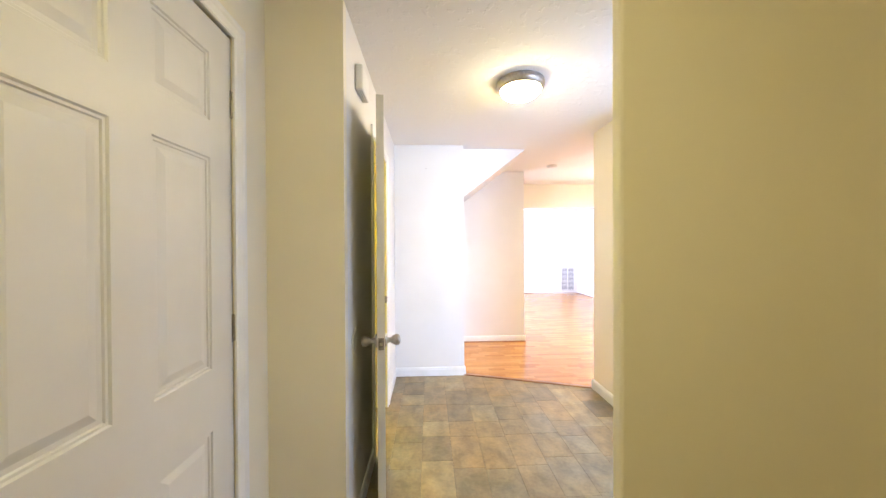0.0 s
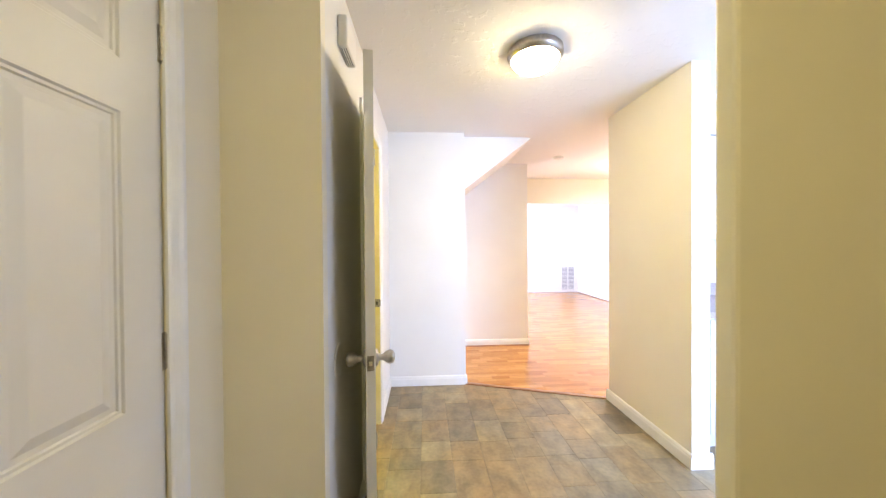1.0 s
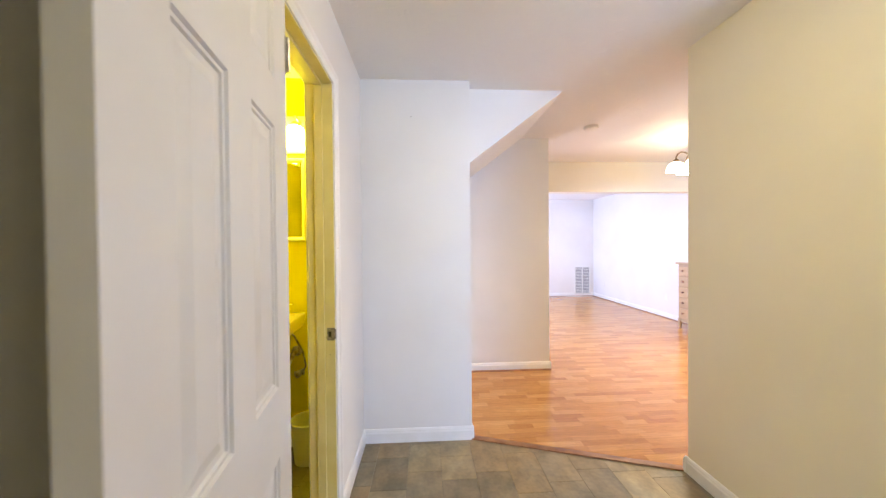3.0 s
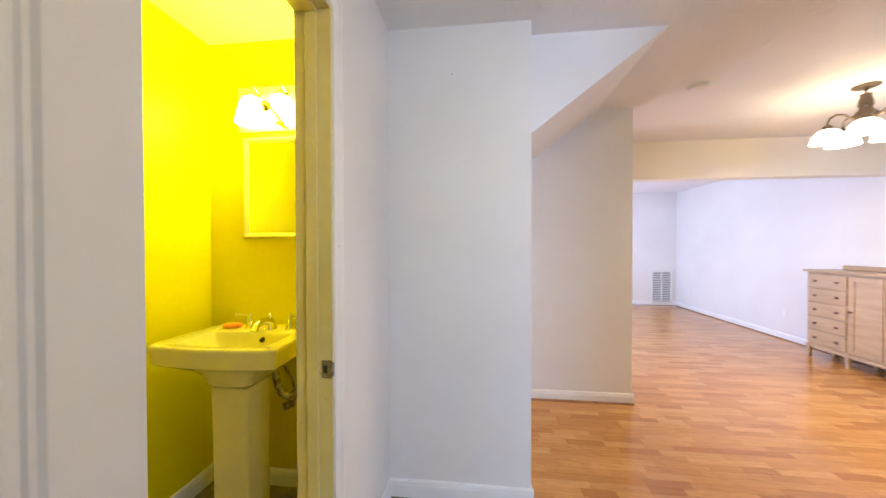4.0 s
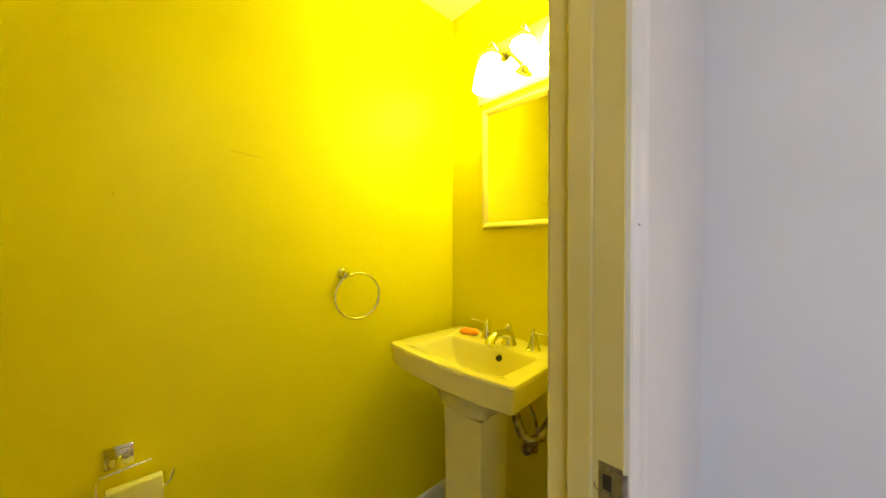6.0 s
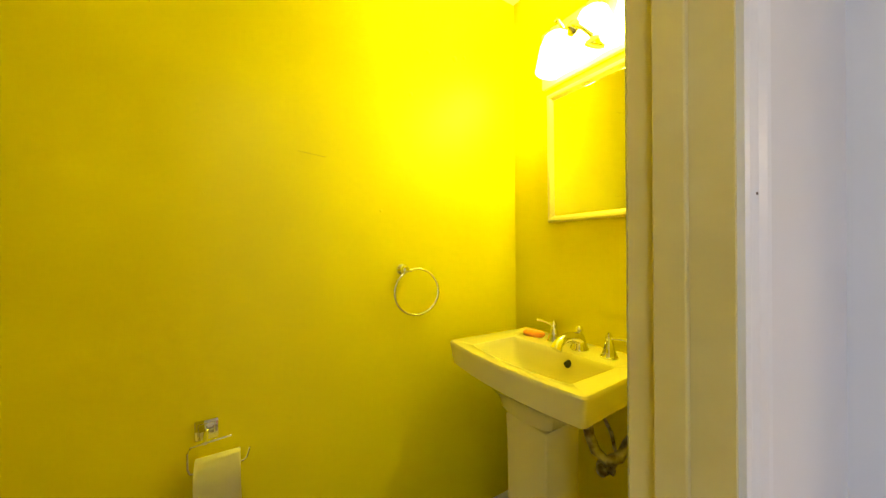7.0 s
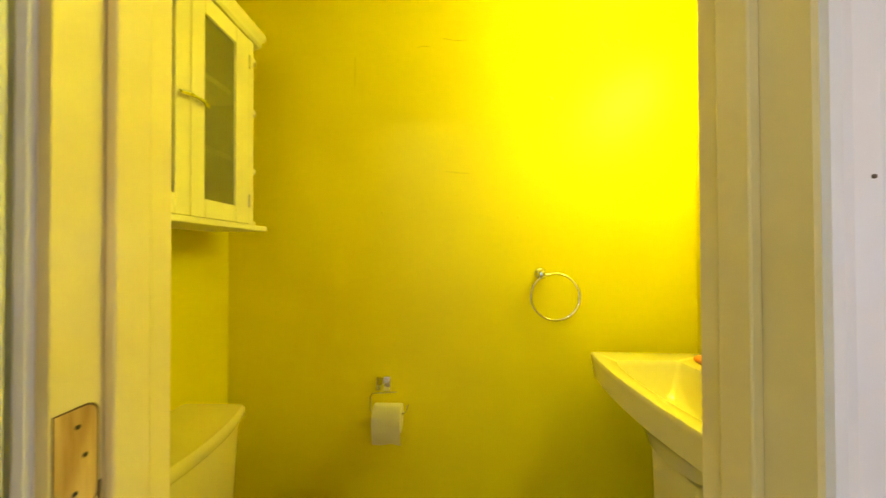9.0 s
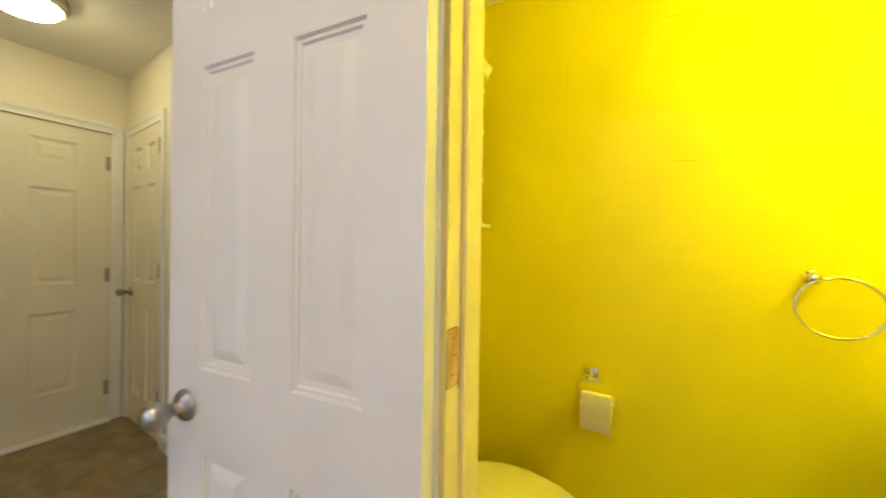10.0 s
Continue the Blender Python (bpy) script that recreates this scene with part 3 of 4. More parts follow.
tap = thing("basin_tap", "chrome widespread basin tap with two lever handles", "tap", pose(-0.846, 3.128, 0.8885))
for side_x, name in ((-0.106, "left"), (0.106, "right")):
    bm = bmesh.new()
    lathe(bm, [(0.026, 0.0), (0.026, 0.004), (0.021, 0.008), (0.019, 0.020), (0.013, 0.045), (0.0095, 0.052), (0.011, 0.058), (0.011, 0.066), (0.006, 0.072), (0.0045, 0.078), (0.001, 0.079)], pose(side_x, 0, 0), 24)
    body = part("handle_base", bm, CHROME, tap, smooth=50)
    d = 1 if side_x > 0 else -1
    bm = bmesh.new()
    sweep(bm, [(side_x + d * 0.008, 0, 0.062), (side_x + d * 0.03, -0.004, 0.066), (side_x + d * 0.05, -0.008, 0.069), (side_x + d * 0.068, -0.012, 0.070)], [0.0055, 0.0045, 0.0045, 0.006], 10)
    part("lever", bm, CHROME, body, smooth=50)
bm = bmesh.new()
lathe(bm, [(0.030, 0.0), (0.030, 0.004), (0.025, 0.010), (0.021, 0.030), (0.015, 0.048), (0.009, 0.054), (0.008, 0.062), (0.011, 0.067), (0.010, 0.074), (0.001, 0.080)], None, 24)
part("spout_base", bm, CHROME, tap, smooth=50)
bm = bmesh.new()
sweep(bm, [(0, 0.0, 0.030), (0, -0.025, 0.044), (0, -0.055, 0.050), (0, -0.085, 0.046), (0, -0.108, 0.034), (0, -0.120, 0.018)], [0.021, 0.019, 0.0165, 0.0155, 0.0165, 0.0185], 16)
part("spout", bm, CHROME, tap, smooth=50)
soap = thing("soap_bar", "orange bar of soap on the basin rim", "soap", pose(-1.045, 3.125, 0.889, 0, 0, 12))
bm = bmesh.new()
stack(bm, [outline(0, 0, 0.034, 0.016, 0.012, 0.0), outline(0, 0, 0.042, 0.022, 0.016, 0.006), outline(0, 0, 0.042, 0.022, 0.016, 0.014), outline(0, 0, 0.034, 0.016, 0.012, 0.021)])
part("bar", bm, SOAP, soap, smooth=60)

pipes = thing("basin_plumbing", "worn metal trap and shut-off valve under the basin", "plumbing", pose(-0.868, 3.0, 0))
bm = bmesh.new()
sweep(bm, [(0.06, 0.10, 0.70), (0.07, 0.11, 0.62), (0.085, 0.12, 0.575), (0.115, 0.13, 0.555), (0.145, 0.15, 0.575), (0.155, 0.18, 0.61), (0.155, 0.22, 0.625), (0.155, 0.27, 0.625)], 0.017, 14)
part("trap", bm, TRAP, pipes, smooth=60)
bm = bmesh.new()
lathe(bm, [(0.034, 0.0), (0.033, 0.006), (0.018, 0.010), (0.001, 0.011)], pose(0.155, 0.274, 0.625, 90, 0, 0), 24)
part("escutcheon", bm, TRAP, pipes, smooth=50)
for z, x in ((0.50, 0.19), (0.47, 0.06)):
    bm = bmesh.new()
    tube(bm, (x, 0.274, z), (x, 0.20, z), 0.009, n=12)
    tube(bm, (x - 0.03, 0.215, z), (x + 0.03, 0.215, z), 0.011, n=12)
    box(bm, x - 0.014, x + 0.014, 0.195, 0.235, z - 0.016, z + 0.016, 0.004)
    valve = part("valve", bm, TRAP, pipes, smooth=50)
    bm = bmesh.new()
    lathe(bm, [(0.016, 0.0), (0.020, 0.004), (0.020, 0.010), (0.014, 0.014), (0.001, 0.015)], pose(x, 0.196, z, 90, 0, 0), 16)
    part("valve_handle", bm, TRAP, valve, smooth=50)
    bm = bmesh.new()
    sweep(bm, [(x + 0.02, 0.215, z), (x + 0.045, 0.21, z + 0.05), (x + 0.03, 0.20, z + 0.14), (x - 0.01, 0.17, z + 0.25), (x - 0.04, 0.14, 0.80)], 0.006, 10)
    part("supply_hose", bm, TRAP, pipes, smooth=60)

mirror = thing("wall_mirror", "rectangular wall mirror in a cream moulded frame", "mirror", pose(-0.862, BATH_Y1, 1.34))
MW, MH, FR = 0.224, 0.537, 0.028
boxes("glass", MIRROR, (-MW + 0.03, MW - 0.03, -0.010, -0.004, 0.03, MH - 0.03), parent=mirror)
for name, pts in (("bottom", ((-MW, 0), (MW, 0), (MW - FR, FR), (-MW + FR, FR))), ("top", ((-MW, MH), (MW, MH), (MW - FR, MH - FR), (-MW + FR, MH - FR))),
                  ("left", ((-MW, 0), (-MW, MH), (-MW + FR, MH - FR), (-MW + FR, FR))), ("right", ((MW, 0), (MW, MH), (MW - FR, MH - FR), (MW - FR, FR)))):
    bm = bmesh.new()
    o, i = pts[:2], (pts[3], pts[2])
    a = []
    for u, d in ((0.0, 0.0), (0.0, 0.016), (0.25, 0.024), (0.6, 0.022), (0.85, 0.014), (1.0, 0.010), (1.0, 0.0)):
        a.append([bm.verts.new((o[k][0] + (i[k][0] - o[k][0]) * u, -d, o[k][1] + (i[k][1] - o[k][1]) * u)) for k in (0, 1)])
    for p, q in zip(a, a[1:]):
        bm.faces.new((p[0], p[1], q[1], q[0]))
    part("frame_side", bm, ALMOND, mirror)

vanity = thing("vanity_light", "lit chrome vanity light with frosted glass shades", "wall light", pose(-0.862, BATH_Y1, 2.045))
# Plate added and shades widened to fill the lamp's blown-out glow.
bm = bmesh.new()
box(bm, -0.250, 0.250, -0.020, 0.0, -0.138, 0.105, 0.009)
part("bloom_plate", bm, FRONT, vanity, smooth=40)
for x in (-0.122, 0.034, 0.190):
    bm = bmesh.new()
    sweep(bm, [(x, -0.018, 0.055), (x, -0.045, 0.068), (x, -0.072, 0.080), (x, -0.080, 0.066)], 0.007, 10)
    lathe(bm, [(0.020, 0.0), (0.017, 0.012), (0.001, 0.016)], pose(x, -0.020, 0.055, 90, 0, 0), 18)
    lathe(bm, [(0.030, -0.004), (0.028, 0.010), (0.014, 0.020), (0.001, 0.022)], pose(x, -0.080, 0.022), 18)
    arm = part("arm", bm, CHROME, vanity, smooth=50)
    bm = bmesh.new()
    lathe(bm, [(0.001, 0.028), (0.026, 0.028), (0.046, 0.014), (0.060, -0.020), (0.070, -0.065), (0.078, -0.105), (0.079, -0.112), (0.072, -0.110), (0.001, -0.095)], pose(x, -0.080, -0.008), 32)
    part("shade", bm, BATH_GLASS, arm, "glowing frosted glass bell", smooth=60)
bm = bmesh.new()
lathe(bm, [(0.026, 0.0), (0.024, 0.006), (0.012, 0.012), (0.010, 0.018), (0.001, 0.022)], pose(-0.020, -0.168, -0.060, 90, 0, 0), 20)
sweep(bm, [(-0.018, -0.172, -0.062), (0.006, -0.176, -0.070), (0.030, -0.176, -0.098), (0.056, -0.172, -0.132)], [0.0055, 0.007, 0.006, 0.008], 12)
lathe(bm, [(0.008, 0.012), (0.020, 0.004), (0.031, -0.012), (0.031, -0.018), (0.001, -0.020)], pose(0.066, -0.170, -0.146, 0, 24, 0), 24)
sweep(bm, [(-0.020, -0.160, -0.060), (-0.030, -0.120, -0.020), (-0.040, -0.060, 0.060), (-0.040, -0.018, 0.075)], 0.006, 10)
part("scroll_arm", bm, CHROME, vanity, "chrome scroll arm", smooth=50).location = (0.036, 0, -0.010)

ring = thing("towel_ring", "chrome towel ring on the yellow wall", "towel ring", pose(BATH_X, 2.675, 1.157))
bm = bmesh.new()
lathe(bm, [(0.024, 0.0), (0.024, 0.005), (0.018, 0.010), (0.011, 0.016), (0.010, 0.028), (0.014, 0.034), (0.012, 0.042), (0.001, 0.046)], pose(0, 0, 0, 0, 90, 0), 24)
tube(bm, (0.036, 0.0, 0.0), (0.036, 0.024, -0.004), 0.0065, n=12)
part("post", bm, CHROME, ring, smooth=50)
bm = bmesh.new()
sweep(bm, [(0.036 + 0.010 * math.sin(a), 0.046 + 0.088 * math.sin(a), -0.086 + 0.088 * math.cos(a)) for a in [2 * math.pi * k / 56 for k in range(56)]], 0.0048, 10, closed=True)
part("hoop", bm, CHROME, ring, smooth=60)

holder = thing("toilet_roll_holder", "chrome toilet roll holder with a square plate", "roll holder", pose(BATH_X, 2.062, 0.728))
bm = bmesh.new()
box(bm, 0.0, 0.007, -0.028, 0.028, -0.028, 0.028, 0.003)
box(bm, 0.007, 0.013, -0.020, 0.020, -0.020, 0.020, 0.003)
tube(bm, (0.010, 0, 0), (0.052, 0, -0.016), 0.007, 0.006, n=14)
part("plate", bm, CHROME, holder, smooth=40)
bm = bmesh.new()
sweep(bm, [(0.050, 0.060, -0.012), (0.050, 0.0, -0.016), (0.051, -0.032, -0.018), (0.053, -0.039, -0.030), (0.055, -0.039, -0.072), (0.056, -0.034, -0.086), (0.056, -0.020, -0.090), (0.056, 0.088, -0.090), (0.056, 0.097, -0.082), (0.056, 0.104, -0.056)], 0.0028, 10)
part("wire_arm", bm, CHROME, holder, smooth=60)
roll = thing("toilet_roll", "half-used white toilet roll on its holder", "toilet roll", pose(BATH_X + 0.058, 2.091, 0.624))
bm = bmesh.new()
n = 40
prof = [(0.020, -0.052), (0.049, -0.052), (0.050, -0.051), (0.050, 0.051), (0.049, 0.052), (0.020, 0.052)]
loops = [[bm.verts.new((r * math.cos(2 * math.pi * k / n), y, r * math.sin(2 * math.pi * k / n))) for k in range(n)] for r, y in prof]
for a, b in zip(loops, loops[1:] + loops[:1]):
    for k in range(n):
        bm.faces.new((a[k], a[(k + 1) % n], b[(k + 1) % n], b[k]))
body = part("roll", bm, PAPER, roll, smooth=50)
bm = bmesh.new()
def sheet(u, v):
    """A point of the loose sheet: wrapped over the roll, then hanging free."""
    y = -0.0515 + 0.103 * u
    if v < 0.4:
        t = radians(75) * (1 - v / 0.4)
        return (0.0510 * math.cos(t), y, 0.0510 * math.sin(t))
    w = (v - 0.4) / 0.6
    return (0.0510 + 0.003 * math.sin(3 * w) * (1 + 0.5 * math.sin(5 * u)), y + 0.003 * w, -0.070 * w - (0.003 * math.sin(7 * u) + 0.003 * u) * (w > 0.95))


grid = [[bm.verts.new(sheet(k / 10, j / 14)) for k in range(11)] for j in range(15)]
for a, b in zip(grid, grid[1:]):
    for k in range(10):
        bm.faces.new((a[k], a[k + 1], b[k + 1], b[k]))
bmesh.ops.solidify(bm, geom=bm.faces, thickness=0.0012)
part("loose_sheet", bm, PAPER, body, smooth=60)

TX = -0.845
toilet = thing("toilet", "white ceramic toilet with a closed lid", "toilet", pose(TX, BATH_Y0, 0))
bm = bmesh.new()
stack(bm, [outline(0, 0.115, 0.175, 0.085, 0.03, 0.37), outline(0, 0.115, 0.190, 0.095, 0.03, 0.40), outline(0, 0.115, 0.220, 0.100, 0.014, 0.68, swell=0.018), outline(0, 0.115, 0.220, 0.100, 0.014, 0.710, swell=0.018)])
part("tank", bm, CERAMIC, toilet, smooth=40)
bm = bmesh.new()
stack(bm, [outline(0, 0.117, 0.228, 0.110, 0.012, 0.709, swell=0.02), outline(0, 0.117, 0.232, 0.114, 0.012, 0.716, swell=0.02), outline(0, 0.117, 0.232, 0.114, 0.012, 0.739, swell=0.02), outline(0, 0.117, 0.226, 0.108, 0.012, 0.748, swell=0.02)])
part("tank_lid", bm, CERAMIC, toilet, smooth=40)
bm = bmesh.new()
def oval(z, a, b, cy, n=40):
    return [[a * math.cos(2 * math.pi * k / n), cy + b * math.sin(2 * math.pi * k / n), z] for k in range(n)]
stack(bm, [oval(0.0, 0.12, 0.20, 0.36), oval(0.06, 0.115, 0.19, 0.36), oval(0.18, 0.11, 0.18, 0.37), oval(0.28, 0.145, 0.21, 0.42), oval(0.36, 0.178, 0.245, 0.445), oval(0.385, 0.182, 0.25, 0.45)])
part("bowl", bm, CERAMIC, toilet, smooth=50)
bm = bmesh.new()
stack(bm, [oval(0.386, 0.185, 0.252, 0.45), oval(0.392, 0.188, 0.255, 0.45), oval(0.402, 0.188, 0.255, 0.45), oval(0.405, 0.184, 0.25, 0.45)])
part("seat", bm, SEAT, toilet, smooth=50)
bm = bmesh.new()
stack(bm, [oval(0.406, 0.183, 0.25, 0.45), oval(0.412, 0.187, 0.254, 0.45), oval(0.420, 0.185, 0.252, 0.45), oval(0.427, 0.16, 0.225, 0.45), oval(0.429, 0.02, 0.03, 0.45)])
part("seat_lid", bm, SEAT, toilet, smooth=50)
bm = bmesh.new()
tube(bm, (0.15, 0.222, 0.66), (0.15, 0.235, 0.66), 0.012, n=14)
box(bm, 0.09, 0.155, 0.232, 0.240, 0.654, 0.666, 0.003)
part("flush_lever", bm, CHROME, toilet, smooth=40)

cabinet = thing("bathroom_cabinet", "ivory wall cabinet with frosted glass doors and rounded side shelves", "wall cabinet", pose(-0.866, BATH_Y0, 1.318))
CD = 0.195
boxes("carcass", VANITY, (-0.276, 0.276, 0.0, 0.012, 0.018, 0.66), (-0.276, -0.251, 0.012, CD - 0.002, 0.018, 0.66), (0.251, 0.276, 0.012, CD - 0.002, 0.018, 0.66), (-0.251, 0.251, 0.012, CD - 0.022, 0.64, 0.66), parent=cabinet)
boxes("base_board", VANITY, (-0.326, 0.326, 0.0, CD + 0.02, 0.0, 0.018), parent=cabinet, bevel=0.004)
for z in (0.22, 0.43):
    boxes("shelf", VANITY, (-0.251, 0.251, 0.012, CD - 0.021, z, z + 0.016), parent=cabinet)
for s in (-1, 1):
    x0, x1 = (-0.249, -0.0015) if s < 0 else (0.0015, 0.249)
    w0, w1 = (0.066, 0.048) if s < 0 else (0.048, 0.066)
    bm = bmesh.new()
    for r in ((x0, x0 + w0, CD - 0.02, CD, 0.022, 0.655), (x1 - w1, x1, CD - 0.02, CD, 0.022, 0.655), (x0 + w0, x1 - w1, CD - 0.02, CD, 0.022, 0.075), (x0 + w0, x1 - w1, CD - 0.02, CD, 0.602, 0.655)):
        box(bm, *r, bevel=0.003)
    door = part("door", bm, VANITY, cabinet)
    boxes("pane", FROST, (x0 + w0 - 0.002, x1 - w1 + 0.002, CD - 0.012, CD - 0.008, 0.073, 0.604), parent=door)
    bm = bmesh.new()
    kx = -0.025 if s < 0 else 0.025
    for k in (-0.009, 0.009):
        tube(bm, (kx + k, CD - 0.001, 0.335), (kx + k, CD + 0.012, 0.335), 0.003, n=10)
    tube(bm, (kx - 0.024, CD + 0.012, 0.335 + 0.004 * s), (kx, CD + 0.016, 0.335), 0.0045, 0.0075, n=12)
    tube(bm, (kx, CD + 0.016, 0.335), (kx + 0.024, CD + 0.012, 0.335 - 0.004 * s), 0.0075, 0.0045, n=12)
    part("handle", bm, CHROME, door, "small metal handle", smooth=40)
    for z in (0.10, 0.58):
        bm = bmesh.new()
        tube(bm, (s * 0.250, CD - 0.001, z - 0.022), (s * 0.250, CD - 0.001, z + 0.022), 0.004, n=10)
        part("hinge", bm, NICKEL, door)
    for z in (0.018, 0.205, 0.415, 0.600):
        bm = bmesh.new()
        pts = [(0.276 * s, 0.0), (0.276 * s, 0.188)] + [(s * (0.276 + 0.058 * math.sin(a) ** 0.7), 0.095 + 0.093 * math.cos(a) ** 0.7) for a in [k * math.pi / 16 for k in range(1, 8)]] + [(s * 0.334, 0.0)]
        lo = [bm.verts.new((x, y, z)) for x, y in pts]
        hi = [bm.verts.new((x, y, z + 0.016)) for x, y in pts]
        bm.faces.new(lo), bm.faces.new(hi)
        for k in range(len(pts)):
            bm.faces.new((lo[k], lo[(k + 1) % len(pts)], hi[(k + 1) % len(pts)], hi[k]))
        part("side_shelf", bm, VANITY, cabinet)
bm = bmesh.new()
stack(bm, [outline(0, 0.10, 0.318, 0.098, 0.03, 0.66), outline(0, 0.103, 0.322, 0.103, 0.03, 0.668), outline(0, 0.104, 0.325, 0.104, 0.03, 0.685), outline(0, 0.107, 0.336, 0.108, 0.03, 0.698), outline(0, 0.107, 0.336, 0.108, 0.03, 0.710)])
part("cornice", bm, VANITY, cabinet, smooth=30)
bin_thing = thing("waste_bin", "small cream plastic waste bin on the bathroom floor", "waste bin", pose(-0.60, 3.13, 0))
bm = bmesh.new()
lathe(bm, [(0.075, 0.0), (0.095, 0.24), (0.101, 0.245), (0.101, 0.252), (0.092, 0.252), (0.072, 0.01), (0.001, 0.008)], None, 32)
part("bucket", bm, PLASTIC, bin_thing, smooth=50)

# marks on the yellow wall
def mark(name, mat, pts, r, wall):
    bm = bmesh.new()
    sweep(bm, pts, r, 6)
    part(name, bm, mat, wall)


west = bpy.data.objects["wall_bath_west"]
X = BATH_X
mark("scuff", SCUFF, [(X, 2.20, 2.050), (X, 2.22, 2.056), (X, 2.245, 2.053)], 0.0007, west)
mark("scuff", SCUFF, [(X, 2.30, 2.085), (X, 2.35, 2.075), (X, 2.39, 2.077)], 0.0007, west)
mark("scuff", SCUFF, [(X, 2.31, 1.558), (X, 2.36, 1.553), (X, 2.40, 1.549)], 0.0006, west)
mark("scuff", SCUFF, [(X, 1.95, 2.02), (X, 1.952, 1.95), (X, 1.949, 1.90)], 0.0005, west)
# Filler dabs, and near the lamp raised bumps standing in for its glints.
for y, z, r in ((2.593, 1.378, 0.006), (2.06, 1.40, 0.005), (2.80, 2.03, 0.010), (2.93, 2.04, 0.012), (2.72, 1.84, 0.009), (2.98, 2.06, 0.008)):
    bm = bmesh.new()
    lathe(bm, [(r, 0.0), (r * 0.8, 0.0012), (r * 0.3, 0.0016)], pose(X, y, z, 0, 90, 0), 14)
    part("filler_and_glint_spot", bm, YELLOW, west, smooth=60)
jamb = bpy.data.objects["door_jamb"]
mark("paint_chip", PIT, [(-0.325, 2.6148, 0.896), (-0.3245, 2.6148, 0.888), (-0.319, 2.6148, 0.886)], 0.0007, jamb)
mark("paint_chip", PIT, [(-0.306, 2.6148, 0.812), (-0.305, 2.6148, 0.809)], 0.0009, jamb)
mark("paint_chip", PIT, [(-0.324, 1.9912, 1.025), (-0.323, 1.9912, 1.008), (-0.324, 1.9912, 0.998)], 0.0012, jamb)
hole = thing("nail_hole", "small dark nail hole in the door casing", "nail hole", pose(HALL_X + 0.0100, 2.650, 1.297, 0, 90, 0))
bm = bmesh.new()
lathe(bm, [(0.0018, -0.003), (0.0018, 0.0012), (0.001, 0.0013)], None, 10)
part("pit", bm, PIT, hole)
hole = thing("nail_hole", "small dark nail hole in the white wall", "nail hole", pose(0.045, 3.272, 2.16, 90, 0, 0))
bm = bmesh.new()
lathe(bm, [(0.003, 0.0), (0.003, 0.0006), (0.001, 0.0007)], None, 10)
part("pit", bm, PIT, hole)

# ---- kitchen ----
structure("soffit", PAINT, "white boxed soffit over the kitchen cabinets", (1.73, EAST_X, 2.41, 2.75, 2.115, CEILING), category="soffit")


def pull(parent, x, y, z, dx, dz):
    """A bow handle between two posts, standing out along -y."""
    bm = bmesh.new()
    sweep(bm, [(x - dx, y, z - dz), (x - dx, y - 0.018, z - dz), (x - dx * 0.6, y - 0.026, z - dz * 0.6), (x + dx * 0.6, y - 0.026, z + dz * 0.6), (x + dx, y - 0.018, z + dz), (x + dx, y, z + dz)], 0.005, 10)
    return part("handle", bm, CHROME, parent, "chrome bow handle", smooth=60)


def raised_panel(bm, x0, x1, y, z0, z1, arch=0.0):
    """A door slab with a raised field, arched at the top when arch is given."""
    box(bm, x0, x1, y, y + 0.019, z0, z1, 0.003)
    fx0, fx1, fz0, fz1 = x0 + 0.055, x1 - 0.055, z0 + 0.055, z1 - 0.055
    n = 14
    def loop(o, d):
        pts = [(fx0 + o, fz0 + o), (fx1 - o, fz0 + o)]
        for k in range(n + 1):
            u = 1 - 2 * k / n
            pts.append(((fx0 + fx1) / 2 + u * ((fx1 - fx0) / 2 - o), fz1 - o - arch * (1 - math.cos(math.pi * max(0.0, (abs(u) - 0.15) / 0.85))) / 2))
        return [(x, y - d, z) for x, z in pts]
    stack(bm, [loop(0.0, 0.0005), loop(0.004, 0.004), loop(0.010, 0.004), loop(0.028, 0.0075)])


base = thing("base_cabinet", "white kitchen base cabinet with a drawer and a door", "kitchen cabinet", pose(0, 0, 0))
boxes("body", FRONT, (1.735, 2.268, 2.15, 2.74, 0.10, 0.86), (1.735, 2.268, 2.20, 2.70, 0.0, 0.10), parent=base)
bm = bmesh.new()
box(bm, 1.85, 2.255, 2.131, 2.15, 0.69, 0.845, 0.003)
drawer = part("drawer_front", bm, FRONT, base)
pull(drawer, 2.06, 2.131, 0.765, 0.03, 0.008)
bm = bmesh.new()
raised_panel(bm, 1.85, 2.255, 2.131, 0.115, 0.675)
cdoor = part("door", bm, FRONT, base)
pull(cdoor, 2.232, 2.131, 0.58, 0.0, 0.045)
sinkbase = thing("sink_cabinet", "white kitchen base cabinet under the sink", "kitchen cabinet", pose(0, 0, 0))
boxes("body", FRONT, (2.89, 3.60, 2.15, 2.74, 0.10, 0.86), (2.89, 3.60, 2.20, 2.70, 0.0, 0.10), parent=sinkbase)
for x0 in (2.90, 3.25):
    bm = bmesh.new()
    raised_panel(bm, x0, x0 + 0.34, 2.131, 0.115, 0.845)
    d = part("door", bm, FRONT, sinkbase)
    pull(d, x0 + (0.31 if x0 < 3 else 0.03), 2.131, 0.75, 0.0, 0.045)
washer = thing("dishwasher", "black dishwasher with blue protective film on its door", "dishwasher", pose(0, 0, 0))
boxes("body", BLACK, (2.275, 2.885, 2.16, 2.72, 0.02, 0.855), parent=washer)
boxes("control_panel", BLACK, (2.278, 2.882, 2.118, 2.16, 0.70, 0.855), parent=washer, bevel=0.006)
boxes("door_film", BLUE, (2.290, 2.870, 2.128, 2.16, 0.12, 0.695), parent=washer, bevel=0.004)
